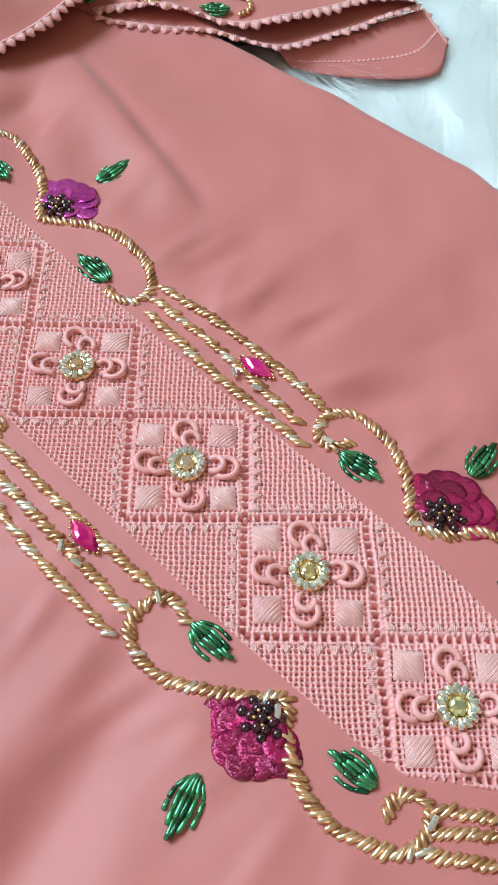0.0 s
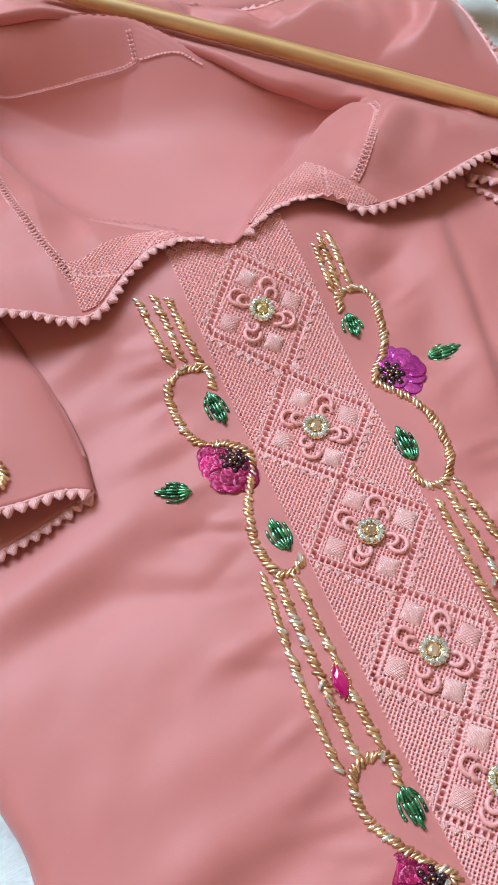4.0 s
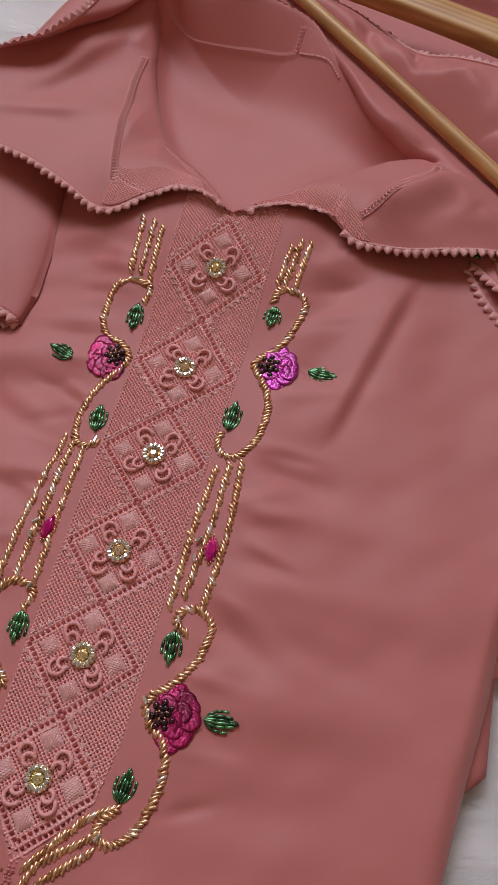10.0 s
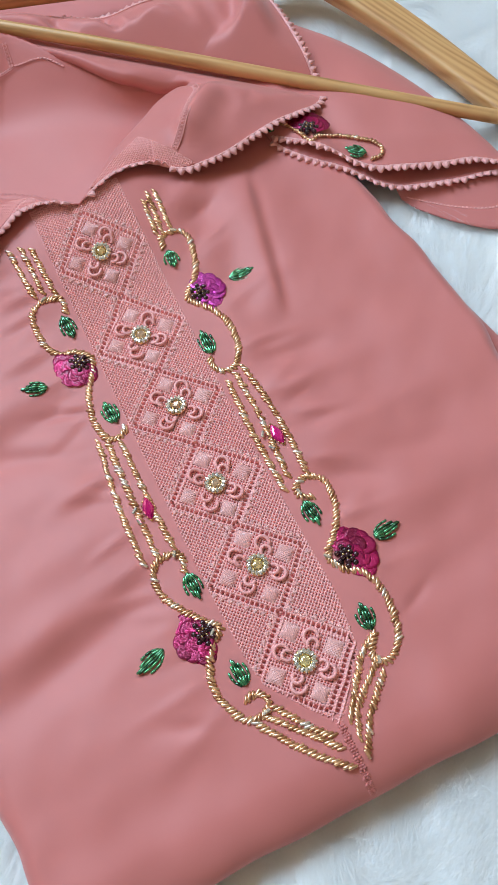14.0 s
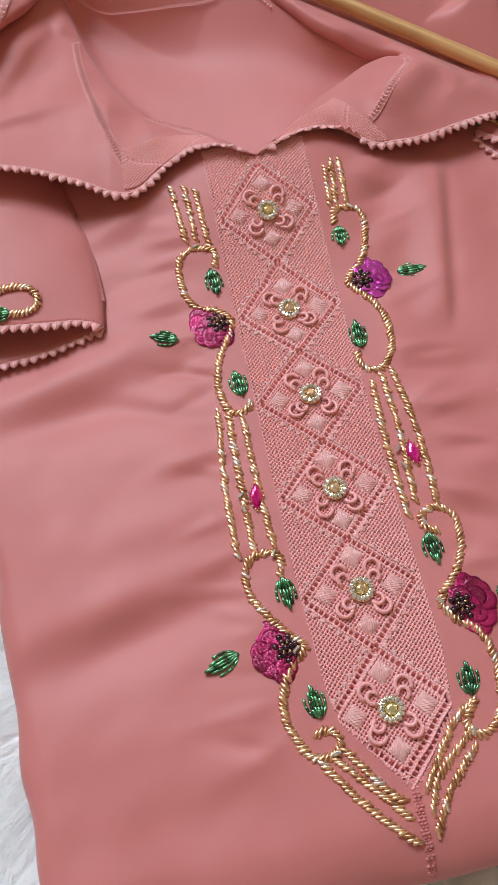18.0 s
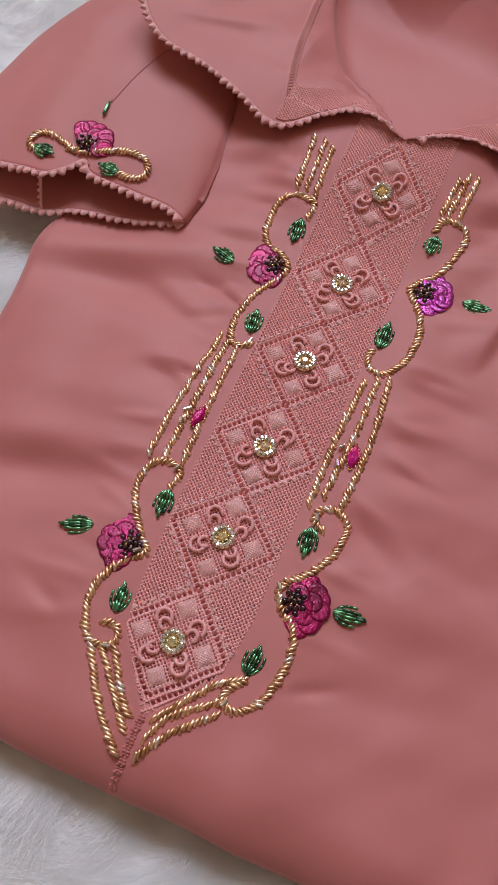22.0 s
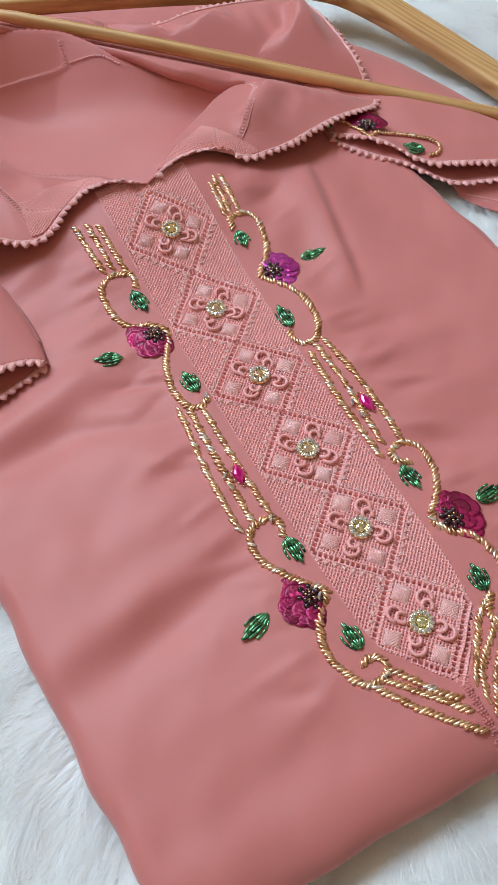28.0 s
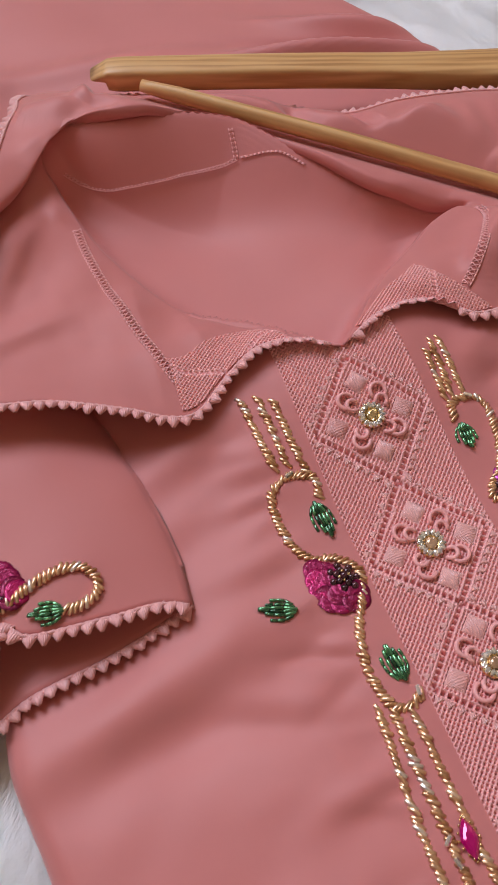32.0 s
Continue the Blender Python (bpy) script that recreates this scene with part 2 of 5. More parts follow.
# ---------------------------------------------------------------- added bounce room and rug
def slab(name, x0, x1, y0, y1, z0, z1, mat):
    bm = bmesh.new()
    bmesh.ops.create_cube(bm, size=1, matrix=Matrix.Translation(((x0 + x1) / 2, (y0 + y1) / 2, (z0 + z1) / 2)) @ Matrix.Diagonal((x1 - x0, y1 - y0, z1 - z0, 1)))
    return tagged(part(name, bm, mat, None), kind="structure")


FLOOR_Z = -0.045
# walls and ceiling stay out of view, added to bounce warm fill light
slab("floor", -3.4, 2.2, -1.6, 2.8, FLOOR_Z - 0.1, FLOOR_Z, BOUNCE_PAINT)
slab("unseen_ceiling", -3.4, 2.2, -1.6, 2.8, 4.45, 4.55, BOUNCE_PAINT)
slab("unseen_wall_south", -3.4, 2.2, -1.7, -1.6, FLOOR_Z, 4.45, BOUNCE_PAINT)
slab("unseen_wall_west", -3.5, -3.4, -1.6, 2.8, FLOOR_Z, 4.45, BOUNCE_PAINT)
slab("unseen_wall_east", 2.2, 2.3, -1.6, 2.8, FLOOR_Z, 4.45, BOUNCE_PAINT)
# the added room's north side, left open round the area lamp
slab("unseen_wall_north", -3.4, -2.5, 2.8, 2.92, FLOOR_Z, 4.45, BOUNCE_PAINT)
slab("unseen_wall_north_end", 0.5, 2.2, 2.8, 2.92, FLOOR_Z, 4.45, BOUNCE_PAINT)
slab("unseen_wall_north_sill", -2.5, 0.5, 2.8, 2.92, FLOOR_Z, 2.4, BOUNCE_PAINT)
slab("unseen_wall_north_head", -2.5, 0.5, 2.8, 2.92, 4.3, 4.45, BOUNCE_PAINT)

RUG_Z = -30.0


PANEL_LEFT = ([-146, -112, -99, -50, 100, 230], [0.6, -24.8, -27.6, -30.2, -31.6, -32.0])
PANEL_RIGHT = ([-146, -115, -87, -54, 0, 40, 157, 230], [1.4, 27.0, 30.4, 30.0, 28.6, 28.6, 30.0, 31.0])


def gauss(x, y, cx, cy, a, b, turn):
    c, s = math.cos(radians(turn)), math.sin(radians(turn))
    u, v = (x - cx) * c + (y - cy) * s, -(x - cx) * s + (y - cy) * c
    return np.exp(-(u / a) ** 2 - (v / b) ** 2)


GATHERS = []
_r = np.random.RandomState(19)
for _k in range(46):
    _side = -1 if _k % 2 else 1
    GATHERS.append((_side * _r.uniform(54, 72), _r.uniform(-120, 205), _r.uniform(11, 24), _r.uniform(3.0, 5.5), _r.uniform(-28, 28), _r.choice([-1, 1]) * _r.uniform(0.4, 1.05)))
FOLDS = [(-136, 83, 48, 14, 14, 6.4), (-66, 126, 26, 8, 4, 2.4), (-65, 28, 16, 7, 0, 2.6), (-80, 188, 28, 12, 20, 4.8), (-115, -45, 46, 14, 12, 6.2), (-84, 67, 26, 8, -24, 2.6), (-83, -128, 40, 14, 10, 1.6),
         (83, 64, 26, 9, -10, 1.8), (72, -25, 24, 9, -24, 4.0), (105, -62, 40, 16, 10, 3.6), (142, -4, 26, 14, 5, 1.6), (70, 196, 22, 10, 30, 3.2), (58, 36, 14, 6, -10, 1.6)]
BODY_Y0, BODY_Y1 = -181.0, 330.0
LEFT_EDGE = ([-181, -150, -100, -40, 0, 60, 110, 200, 330], [-162, -164, -168, -174, -178, -187, -190, -190, -196])
RIGHT_EDGE = ([-181, -150, -90, -40, 30, 90, 150, 200, 330], [170, 174, 180, 187, 193, 190, 184, 178, 178])


def body_z(x, y):
    """The lie of the tunic's front, in mm above its middle."""
    x, y = np.asarray(x, float), np.asarray(y, float)
    ax = np.abs(x)
    z = -5.0 * smooth01((ax - 45) / 120) - 2.0 * smooth01((x - 40) / 90) * smooth01((20 - y) / 120)
    z = z + 18.0 * smooth01((y - 125) / 95) * np.exp(-(x / 75) ** 2)
    z = z - 5 * smooth01((-150 - y) / 60)
    z = z - 4.0 * gauss(x, y, -165, 128, 55, 34, 0)
    off = smooth01((ax - 34) / 30)
    z = z + off * 1.2 * ripple(x, y, 95, 3) + off * 0.35 * ripple(x, y, 34, 8)
    # puckers drawn in by the beadwork
    for cx, cy, a, b, turn, h in ((-128, 92, 46, 15, 14, 3.4), (-100, 76, 62, 13, 16, -3.6), (-105, -56, 60, 13, 20, -4.2), (-88, -2, 46, 12, 8, 2.4), (-96, 66, 50, 11, -6, -2.2), (-90, 40, 40, 9, 0, 1.6), (-92, 150, 34, 12, 30, -3.0), (-66, 178, 20, 10, -30, 2.8),
                                  (-78, 128, 20, 8, 10, 1.6), (-120, -100, 50, 18, -18, 1.8), (84, -24, 46, 9, -8, -2.8), (88, 2, 44, 9, 4, 1.7), (92, 64, 40, 9, 5, -1.8), (86, 40, 34, 8, 0, 1.3), (100, -96, 46, 13, 14, -2.4),
                                  (72, 178, 20, 9, 40, -3.4), (66, 152, 16, 8, 30, 2.0), (120, 150, 22, 40, 0, 2.0), (140, 20, 30, 60, 10, 2.0), (60, -150, 60, 16, -10, 1.6), (-70, -150, 60, 16, 8, -1.6)):
        z = z + (0.55 if cx < 0 else 0.8) * off * h * gauss(x, y, cx, cy, a, b, turn)
    # broad folds that drop away towards the hem
    for cx, cy, a, b, turn, h in FOLDS:
        v = -(x - cx) * math.sin(radians(turn)) + (y - cy) * math.cos(radians(turn))
        z = z + off * h * v / b * gauss(x, y, cx, cy, a, b, turn)
    # short gathers where the bead ropes draw the cloth in
    for cx, cy, a, b, turn, h in GATHERS:
        if z.ndim or abs(y - cy) < 60 and abs(x - cx) < 60:
            z = z + 1.4 * off * h * gauss(x, y, cx, cy, a, b, turn)
    z = z + 1.3 * smooth01((-132 - y) / 35) * ripple(x, 0.3 * y, 40, 91)
    # one sharp pleat beside the upper flower
    d = (x - 95) - (y - 140) * 0.235
    span = smooth01((y - 78) / 30) * smooth01((215 - y) / 40)
    z = z + span * (3.9 * np.exp(-(np.minimum(d, 0) / 15.0) ** 2 - (np.maximum(d, 0) / 4.5) ** 2) - 0.6 * np.exp(-((d - 7) / 5) ** 2))
    return z


def edge_roll(s, r):
    """How far out and down a rounded fold has gone, s mm past where it begins."""
    a = np.clip(s / r, 0, math.pi)
    return r * np.sin(a), r * (1 - np.cos(a))


tunic = tagged(new("tunic"), "dusty pink crepe tunic with beaded canvas placket, folded on white fur", "tunic")

NECK = [(-1, 213, 21), (-30, 243, 11), (-47, 258, 8), (-62, 272, 7), (-70, 285, 7), (-80, 305, 8), (-90, 330, 10), (-97, 355, 14), (-102, 375, 19), (-104, 388, 26), (-103, 396, 30), (-100, 400, 33),
        (-95, 402, 35), (-90, 402, 36), (-84, 400, 37), (-80, 398, 37), (-76, 397, 37), (-70, 396, 37), (-60, 394, 37), (-50, 393, 37), (-40, 393, 36), (-25, 393, 34), (-8, 390, 31), (10, 383, 27),
        (28, 363, 22), (44, 342, 18), (57, 324, 15), (68, 313, 13), (78, 307, 12), (88, 301, 10), (97, 297, 9), (104, 294, 9), (109, 291, 9), (110, 289, 9), (107, 287, 10), (101, 286, 12),
        (92, 283, 13), (80, 277, 14), (68, 268, 15), (55, 260, 15), (42, 251, 16), (30, 241, 17), (15, 226, 19), (1, 213, 21)]
HEM = [(-1, 211.5, 21), (-20, 222, 22), (-38, 224, 21), (-55, 216, 18), (-74, 203, 15), (-88, 204, 16), (-105, 212, 20), (-135, 223, 26), (-165, 227, 33), (-186, 244, 38), (-196, 265, 40), (-190, 285, 42),
       (-178, 296, 42), (-152, 315, 42), (-136, 340, 42), (-128, 372, 41), (-117, 403, 38), (-108, 425, 33), (-104, 450, 22), (-96, 466, 12), (-80, 455, 10), (-55, 455, 9), (-20, 447, 6), (20, 434, 3),
       (55, 412, 2), (75, 396, 4), (88, 388, 7), (110, 382, 13), (140, 376, 15), (172, 370, 15), (190, 356, 14), (198, 330, 12), (197, 285, 8), (194, 250, 2), (185, 234, 2), (166, 227, 8),
       (148, 224, 11), (126, 218, 13), (105, 213, 13), (88, 212, 13), (72, 214, 13), (52, 228, 16), (26, 225, 20), (1, 211.5, 21)]
HANGER_LINES = [((-34, 428, 29), (306, 166, -14), 3.0, 6.5), ((-46, 456, 22), (232, 382, 6), 9.0, 9.0)]
_fine = 24 * (len(NECK) - 1) + 1


def by_station(points):
    p = np.array(points, float)
    q = np.vstack([2 * p[0] - p[1], p, 2 * p[-1] - p[-2]])
    out = []
    for k in range(len(p) - 1):
        a, b, c, d = q[k:k + 4]
        t = np.linspace(0, 1, 24, endpoint=False)[:, None]
        out.append(0.5 * (2 * b + (c - a) * t + (2 * a - 5 * b + 4 * c - d) * t**2 + (3 * b - a - 3 * c + d) * t**3))
    return np.vstack(out + [p[-1:]])


NECK_FINE, HEM_FINE = by_station(NECK), by_station(HEM)


def crease(x, y, points, high, left, right):
    """A ridge (or, below zero, a furrow) along a curve, with its own width to either side, fading at its ends."""
    c = spline(points, 90)
    t = np.gradient(c, axis=0)
    t /= np.linalg.norm(t, axis=1)[:, None]
    dx, dy = x[..., None] - c[:, 0], y[..., None] - c[:, 1]
    gap = dx**2 + dy**2
    k = gap.argmin(-1)
    far = np.sqrt(gap.min(-1))
    side = np.take_along_axis(t[:, 0] * dy - t[:, 1] * dx, k[..., None], -1)[..., 0]
    f = k / 89.0
    return high * smooth01(f / 0.25) * smooth01((1 - f) / 0.25) * np.exp(-(far / np.where(side > 0, left, right)) ** 2)


# folds of the collar where the hanger gathers it
CREASES = [([(136, 281), (147, 292), (165, 312), (179, 338), (185, 362)], 14.0, 6.0, 15.0), ([(136, 281), (101, 252), (76, 229)], 8.5, 16.0, 6.0), ([(86, 318), (91, 329), (101, 349), (128, 361)], 7.0, 7.0, 10.0),
           ([(113, 312), (115, 330), (118, 352)], 4.5, 4.0, 6.0), ([(79, 392), (82, 378), (88, 352)], -6.0, 5.0, 6.0), ([(-118, 404), (-92, 414), (-37, 408), (8, 388)], 6.0, 11.0, 11.0), ([(-90, 392), (-95, 370), (-108, 340)], 4.0, 8.0, 6.0), ([(40, 398), (48, 384), (58, 366)], -4.5, 5.0, 6.0)]


def collar_at(s, w, lift=0.0):
    """A place on the collar: s counts the stations round the neck, w goes from the neck fold (0) to the hem (1)."""
    s, w = np.broadcast_arrays(np.asarray(s, float), np.asarray(w, float))
    u = np.clip(s, 0, len(NECK) - 1) * 24
    k = np.arange(_fine)
    a = np.stack([np.interp(u, k, NECK_FINE[:, c]) for c in range(3)], -1)
    b = np.stack([np.interp(u, k, HEM_FINE[:, c]) for c in range(3)], -1)
    p = a + (b - a) * w[..., None]
    width = np.linalg.norm(b - a, axis=-1)
    arch = np.sin(math.pi * np.clip(w, 0, 1))
    cup = np.interp(s, [0, 5, 8, 12, 17, 20, 24, 27, 31, 35, 38, 43], [2, 7, -3, -9, 3, 9, 9, 9, 7, 6, 5, 2])
    lip = np.exp(-(w / 0.12) ** 2) * np.minimum(width / 40, 1)
    z = arch * cup * np.minimum(width / 50, 1.2) + lip * (1.0 + 4.5 * smooth01((s - 15) / 3) * smooth01((30 - s) / 3))
    z = z + arch * (1.6 * ripple(p[..., 0], p[..., 1], 46, 21) + 0.25 * ripple(p[..., 0], p[..., 1], 19, 22) + 1.3 * ripple(p[..., 0], p[..., 1], 26, 23) * smooth01((s - 15) / 3) * smooth01((37 - s) / 3) + 4.5 * (np.abs(np.sin(s * 1.02 + 0.5)) - 0.5) * smooth01((s - 16) / 3) * smooth01((36 - s) / 3))
    # the fold under the bar, and soft folds of the back
    z = z - 2.0 * gauss(p[..., 0], p[..., 1], 146, 318, 40, 10, 52)
    for cx, cy, turn, run, high, wide in ((142, 262, 56, 26, 1.2, 9), (-125, 330, 60, 40, 3.0, 12), (-150, 262, 20, 34, 2.4, 10)):
        c, t = math.cos(radians(turn)), math.sin(radians(turn))
        u, d = (p[..., 0] - cx) * c + (p[..., 1] - cy) * t, -(p[..., 0] - cx) * t + (p[..., 1] - cy) * c
        z = z + 1.4 * high * arch * np.exp(-(u / run) ** 2 - (np.maximum(d, 0) / wide) ** 2 - (np.minimum(d, 0) / 4.5) ** 2)
    held = np.minimum(1.0, 2.5 * arch)
    for points, high, left, right in CREASES:
        z = z + held * crease(p[..., 0], p[..., 1], points, high, left, right)
    z = z - held * 5.0 * gauss(p[..., 0], p[..., 1], 142, 334, 18, 24, -30)
    z = p[..., 2] + z
    # the hanger presses the cloth down where it lies on it
    for (x0, y0, z0), (x1, y1, z1), half, thick in HANGER_LINES:
        e = np.array([x1 - x0, y1 - y0])
        n = np.hypot(*e)
        along = ((p[..., 0] - x0) * e[0] + (p[..., 1] - y0) * e[1]) / n
        off = np.abs((p[..., 0] - x0) * e[1] - (p[..., 1] - y0) * e[0]) / n
        cap = z0 + (z1 - z0) * along / n - thick + 0.75 * np.maximum(off - half, 0) + 2.0 * np.maximum(-8 - along, 0) + 2.0 * np.maximum(along - n, 0)
        z = -2.0 * np.logaddexp(-z / 2.0, -cap / 2.0)
    p[..., 2] = z + lift
    return p


def cloth(name, nu, nv, p, parent, label, mat=None, thick=0.7, keep=None, wrap=False):
    faces = grid_faces(nu, nv, wrap)
    if keep is not None:
        faces = faces[keep(p.reshape(-1, 3)[faces].mean(1))]
    used = np.unique(faces)
    back = np.full(nu * nv, -1)
    back[used] = np.arange(len(used))
    me = mesh_from(name, p.reshape(-1, 3)[used] * MM, back[faces], mat or CLOTH)
    ob = put(name, me, parent, label)
    if thick:
        solid(ob, thick)
    return ob


def inside(poly, x, y):
    out = np.zeros(x.shape, bool)
    n = len(poly)
    for k in range(n):
        (x0, y0), (x1, y1) = poly[k], poly[(k + 1) % n]
        if y0 != y1:
            out ^= ((y0 > y) != (y1 > y)) & (x < (x1 - x0) * (y - y0) / (y1 - y0) + x0)
    return out


NECK_POLY = [(x, y) for x, y, _ in NECK_FINE[::6]]
_c = np.array([-5.0, 300.0])
NECK_WIDE = [tuple(_c + (np.array(p) - _c) * (1.0 + 0.05 * min(max((p[1] - 232) / 40, 0), 1))) for p in NECK_POLY]


def under_placket(x, y):
    return (x > np.interp(y, *PANEL_LEFT) + 1.6) & (x < np.interp(y, *PANEL_RIGHT) - 1.6) & (y > -139) & (y < 222)


def build_body():
    nu, nv = 300, 300
    s = np.linspace(-1, 1, nu)[:, None]
    v = np.linspace(0, 1, nv)[None, :]
    roll_y, flat_y, r = 26.0, 0.46, 10.0
    run = BODY_Y1 - BODY_Y0 + math.pi * roll_y
    t = BODY_Y1 - v * run + s * 0
    past_y = np.maximum((BODY_Y0 + roll_y) - t, 0)
    out_y, down_y = edge_roll(past_y, roll_y)
    down_y = down_y * flat_y
    y = np.where(past_y > 0, BODY_Y0 + roll_y - out_y, t)
    xl, xr = np.interp(y, *LEFT_EDGE), np.interp(y, *RIGHT_EDGE)
    half, mid = (xr - xl) / 2, (xr + xl) / 2
    xs = s * (half - r + math.pi * r)
    past = np.maximum(np.abs(xs) - (half - r), 0)
    out_x, down_x = edge_roll(past, r)
    x = mid + np.where(past > 0, np.sign(xs) * (half - r + out_x), xs)
    wob = 2.2 * ripple(x * 0 + np.sign(s) * 50, y, 60, 31)
    x = x + np.sign(s) * wob * smooth01(past / 8)
    y = y + 2.0 * ripple(x, y * 0, 70, 33) * smooth01(past_y / 8)
    z = body_z(x, y) - np.maximum(down_x, down_y)
    z = np.maximum(z, RUG_Z - 4)
    p = np.stack([x, y, z], -1)
    return cloth("front_body", nu, nv, p, tunic, "smooth dusty pink crepe front with soft puckers", thick=0.8, keep=lambda c: ~inside(NECK_WIDE, c[:, 0], c[:, 1]) & ~under_placket(c[:, 0], c[:, 1]))


build_body()


def build_back():
    """The rest of the tunic, laid out behind the neck."""
    left = spline([(-226, 250), (-226, 365), (-217, 411), (-207, 446), (-195, 500), (-178, 560), (-150, 650)], 120)
    right = spline([(232, 250), (222, 315), (227, 362), (207, 439), (188, 487), (166, 534), (120, 620)], 120)
    nu, nv = 150, 120
    u = np.linspace(-0.12, 1.12, nu)[:, None]
    uc = np.clip(u, 0.02, 0.98)
    x = left[None, :, 0] * (1 - uc) + right[None, :, 0] * uc
    y = left[None, :, 1] * (1 - uc) + right[None, :, 1] * uc
    past = (np.maximum(-u, 0) + np.maximum(u - 1, 0)) / 0.12
    rim = np.minimum(uc - 0.02, 0.98 - uc) * 440
    z = -30 + 17 * np.sqrt(np.clip(rim / 16, 0, 1)) + 2.0 * ripple(x, y, 120, 41) * smooth01(rim / 30)
    ridge = gauss(x, y, 105, 477, 75, 8, -16) * 13 + gauss(x, y, 135, 502, 55, 8, -28) * 9 - gauss(x, y, 112, 490, 65, 6, -20) * 5 + gauss(x, y, -60, 520, 90, 12, -4) * 5 + gauss(x, y, -150, 470, 60, 14, 55) * 9
    z = z + ridge * smooth01(rim / 30) - past * 6
    return cloth("back_body", nu, nv, np.stack([x, y, z], -1), tunic, "creased pink crepe of the tunic behind the neck", thick=0.8)


build_back()


def build_neck_inside():
    nu, nv = 240, 90
    ring = spline([tuple(p) for p in NECK_FINE[::12]], nu)
    r = (1 - (1 - np.linspace(0.0003, 1, nv)) ** 1.7)[None, :]
    c = np.array([0.0, 292.0])
    x = c[0] + (ring[:, None, 0] - c[0]) * r
    y = c[1] + (ring[:, None, 1] - c[1]) * r
    zi = -6 + 1.5 * ripple(x, y, 80, 51) + 3.0 * gauss(x, y, 40, 262, 30, 18, 30) - 3 * gauss(x, y, -40, 330, 40, 22, 0) - 2.5 * gauss(x, y, 66, 280, 20, 12, 40)
    # near its rim the lining climbs to the fold: crisply at the sides, slowly at the back
    edge = ring[::2]
    climb = np.interp(edge[:, 1], [213, 300, 345, 375], [4.0, 4.5, 18.0, 42.0])
    climb = np.where((edge[:, 0] < -40) & (edge[:, 1] < 385), 4.5, climb)
    gap = np.sqrt((x[..., None] - edge[:, 0]) ** 2 + (y[..., None] - edge[:, 1]) ** 2)
    w = 1 / (gap**2 + 9.0) ** 1.5
    w /= w.sum(-1, keepdims=True)
    near = gap.min(-1)
    f = np.exp(-((near / (w * climb).sum(-1)) ** 1.25))
    z = zi + ((w * (edge[:, 2] - 1.2)).sum(-1) - zi) * f
    z[:, -1] = ring[:, 2] - 1.2
    global LINING
    LINING = np.stack([x, y, z], -1).reshape(-1, 3)
    return cloth("neck_lining", nu, nv, np.stack([x, y, z], -1), tunic, "inside of the pink back seen through the neck", thick=0, wrap=True)


build_neck_inside()


def build_collar():
    nu, nv = 520, 56
    s = np.linspace(0.0, len(NECK) - 1.0, nu)[:, None]
    w = np.linspace(-0.04, 1, nv)[None, :]
    p = collar_at(s, w)
    roll = np.maximum(-w, 0) / 0.04
    p[..., 2] -= 6 * roll
    ob = cloth("collar", nu, nv, p, tunic, "wide folded pink collar with scalloped crochet edge", thick=0.9, wrap=False)
    return ob


collar = build_collar()


def sleeve(name, label, top, bottom, left, right, zt, zb, power, prop=0.0):
    """A flattened sleeve: left and right are its folded sides from cuff to shoulder, top and bottom the two lips of its cuff."""
    nu, nv = 90, 70
    v = np.linspace(0, 1, nv)
    a, b = spline(left, nv), spline(right, nv)

    def sheet(cuff, z_edge, z_mid, sign):
        u = np.linspace(0, 1, nu)[:, None]
        c = spline(cuff, nu)
        chord = a[0] * (1 - u) + b[0] * u
        off = (c - chord)[:, None, :] * ((1 - v) ** 2.2)[None, :, None]
        xy = a[None] * (1 - u[..., None]) + b[None] * u[..., None] + off
        bow = np.sin(math.pi * u) ** power
        z = np.interp(v, *zb)[None] + (np.interp(v, *zt) - np.interp(v, *zb))[None] * (bow if sign > 0 else 0.0 * bow)
        # its inner corner is propped up by what it lies on
        if prop:
            hand = np.sign(xy[..., 0].mean())
            rest = body_z(xy[..., 0], xy[..., 1]) + (2.0 if sign < 0 else 2.0 + prop * bow) - 0.45 * np.maximum(hand * xy[..., 0] - (168 if sign > 0 else 177), 0)
            z = np.logaddexp(z / 2.5, rest / 2.5) * 2.5 - 1.0
        z = z + sign * 0.8 * bow * ripple(xy[..., 0], xy[..., 1], 55, 61)
        return np.concatenate([xy, z[..., None]], -1)

    up, low = sheet(top, 0, 0, 1), sheet(bottom, 0, 0, -1)
    p = np.concatenate([up, low[::-1]], 0)
    ob = cloth(name, len(p), nv, p, tunic, label, thick=0.6, wrap=True)
    return ob, up, low


CUFF_L_TOP = [(-287, 113), (-255, 114), (-227, 115), (-211, 116), (-196, 116), (-186, 124), (-180, 133), (-177, 134), (-171, 127), (-158, 125), (-136, 124), (-118, 124), (-104, 120)]
CUFF_L_LOW = [(-287, 105), (-255, 101), (-235, 100), (-213, 101), (-195, 101), (-179, 107), (-163, 110), (-148, 112), (-128, 116), (-112, 120), (-104, 122)]
sleeve_left, SLEEVE_L, SLEEVE_L_LOW = sleeve(
    "sleeve", "short pink sleeve folded over the front, beaded at its cuff", CUFF_L_TOP, CUFF_L_LOW,
    [(-287, 110), (-285, 150), (-281, 194), (-274, 240), (-256, 282), (-224, 320), (-212, 350)],
    [(-103, 119), (-102, 143), (-106, 178), (-114, 212), (-124, 262), (-132, 340)],
    ([0, 0.12, 0.35, 0.7, 1], [13, 16.5, 19.5, 21, 14]), ([0, 0.1, 0.5, 1], [-3.5, -5, -12, -12]), 0.33, 9.0)
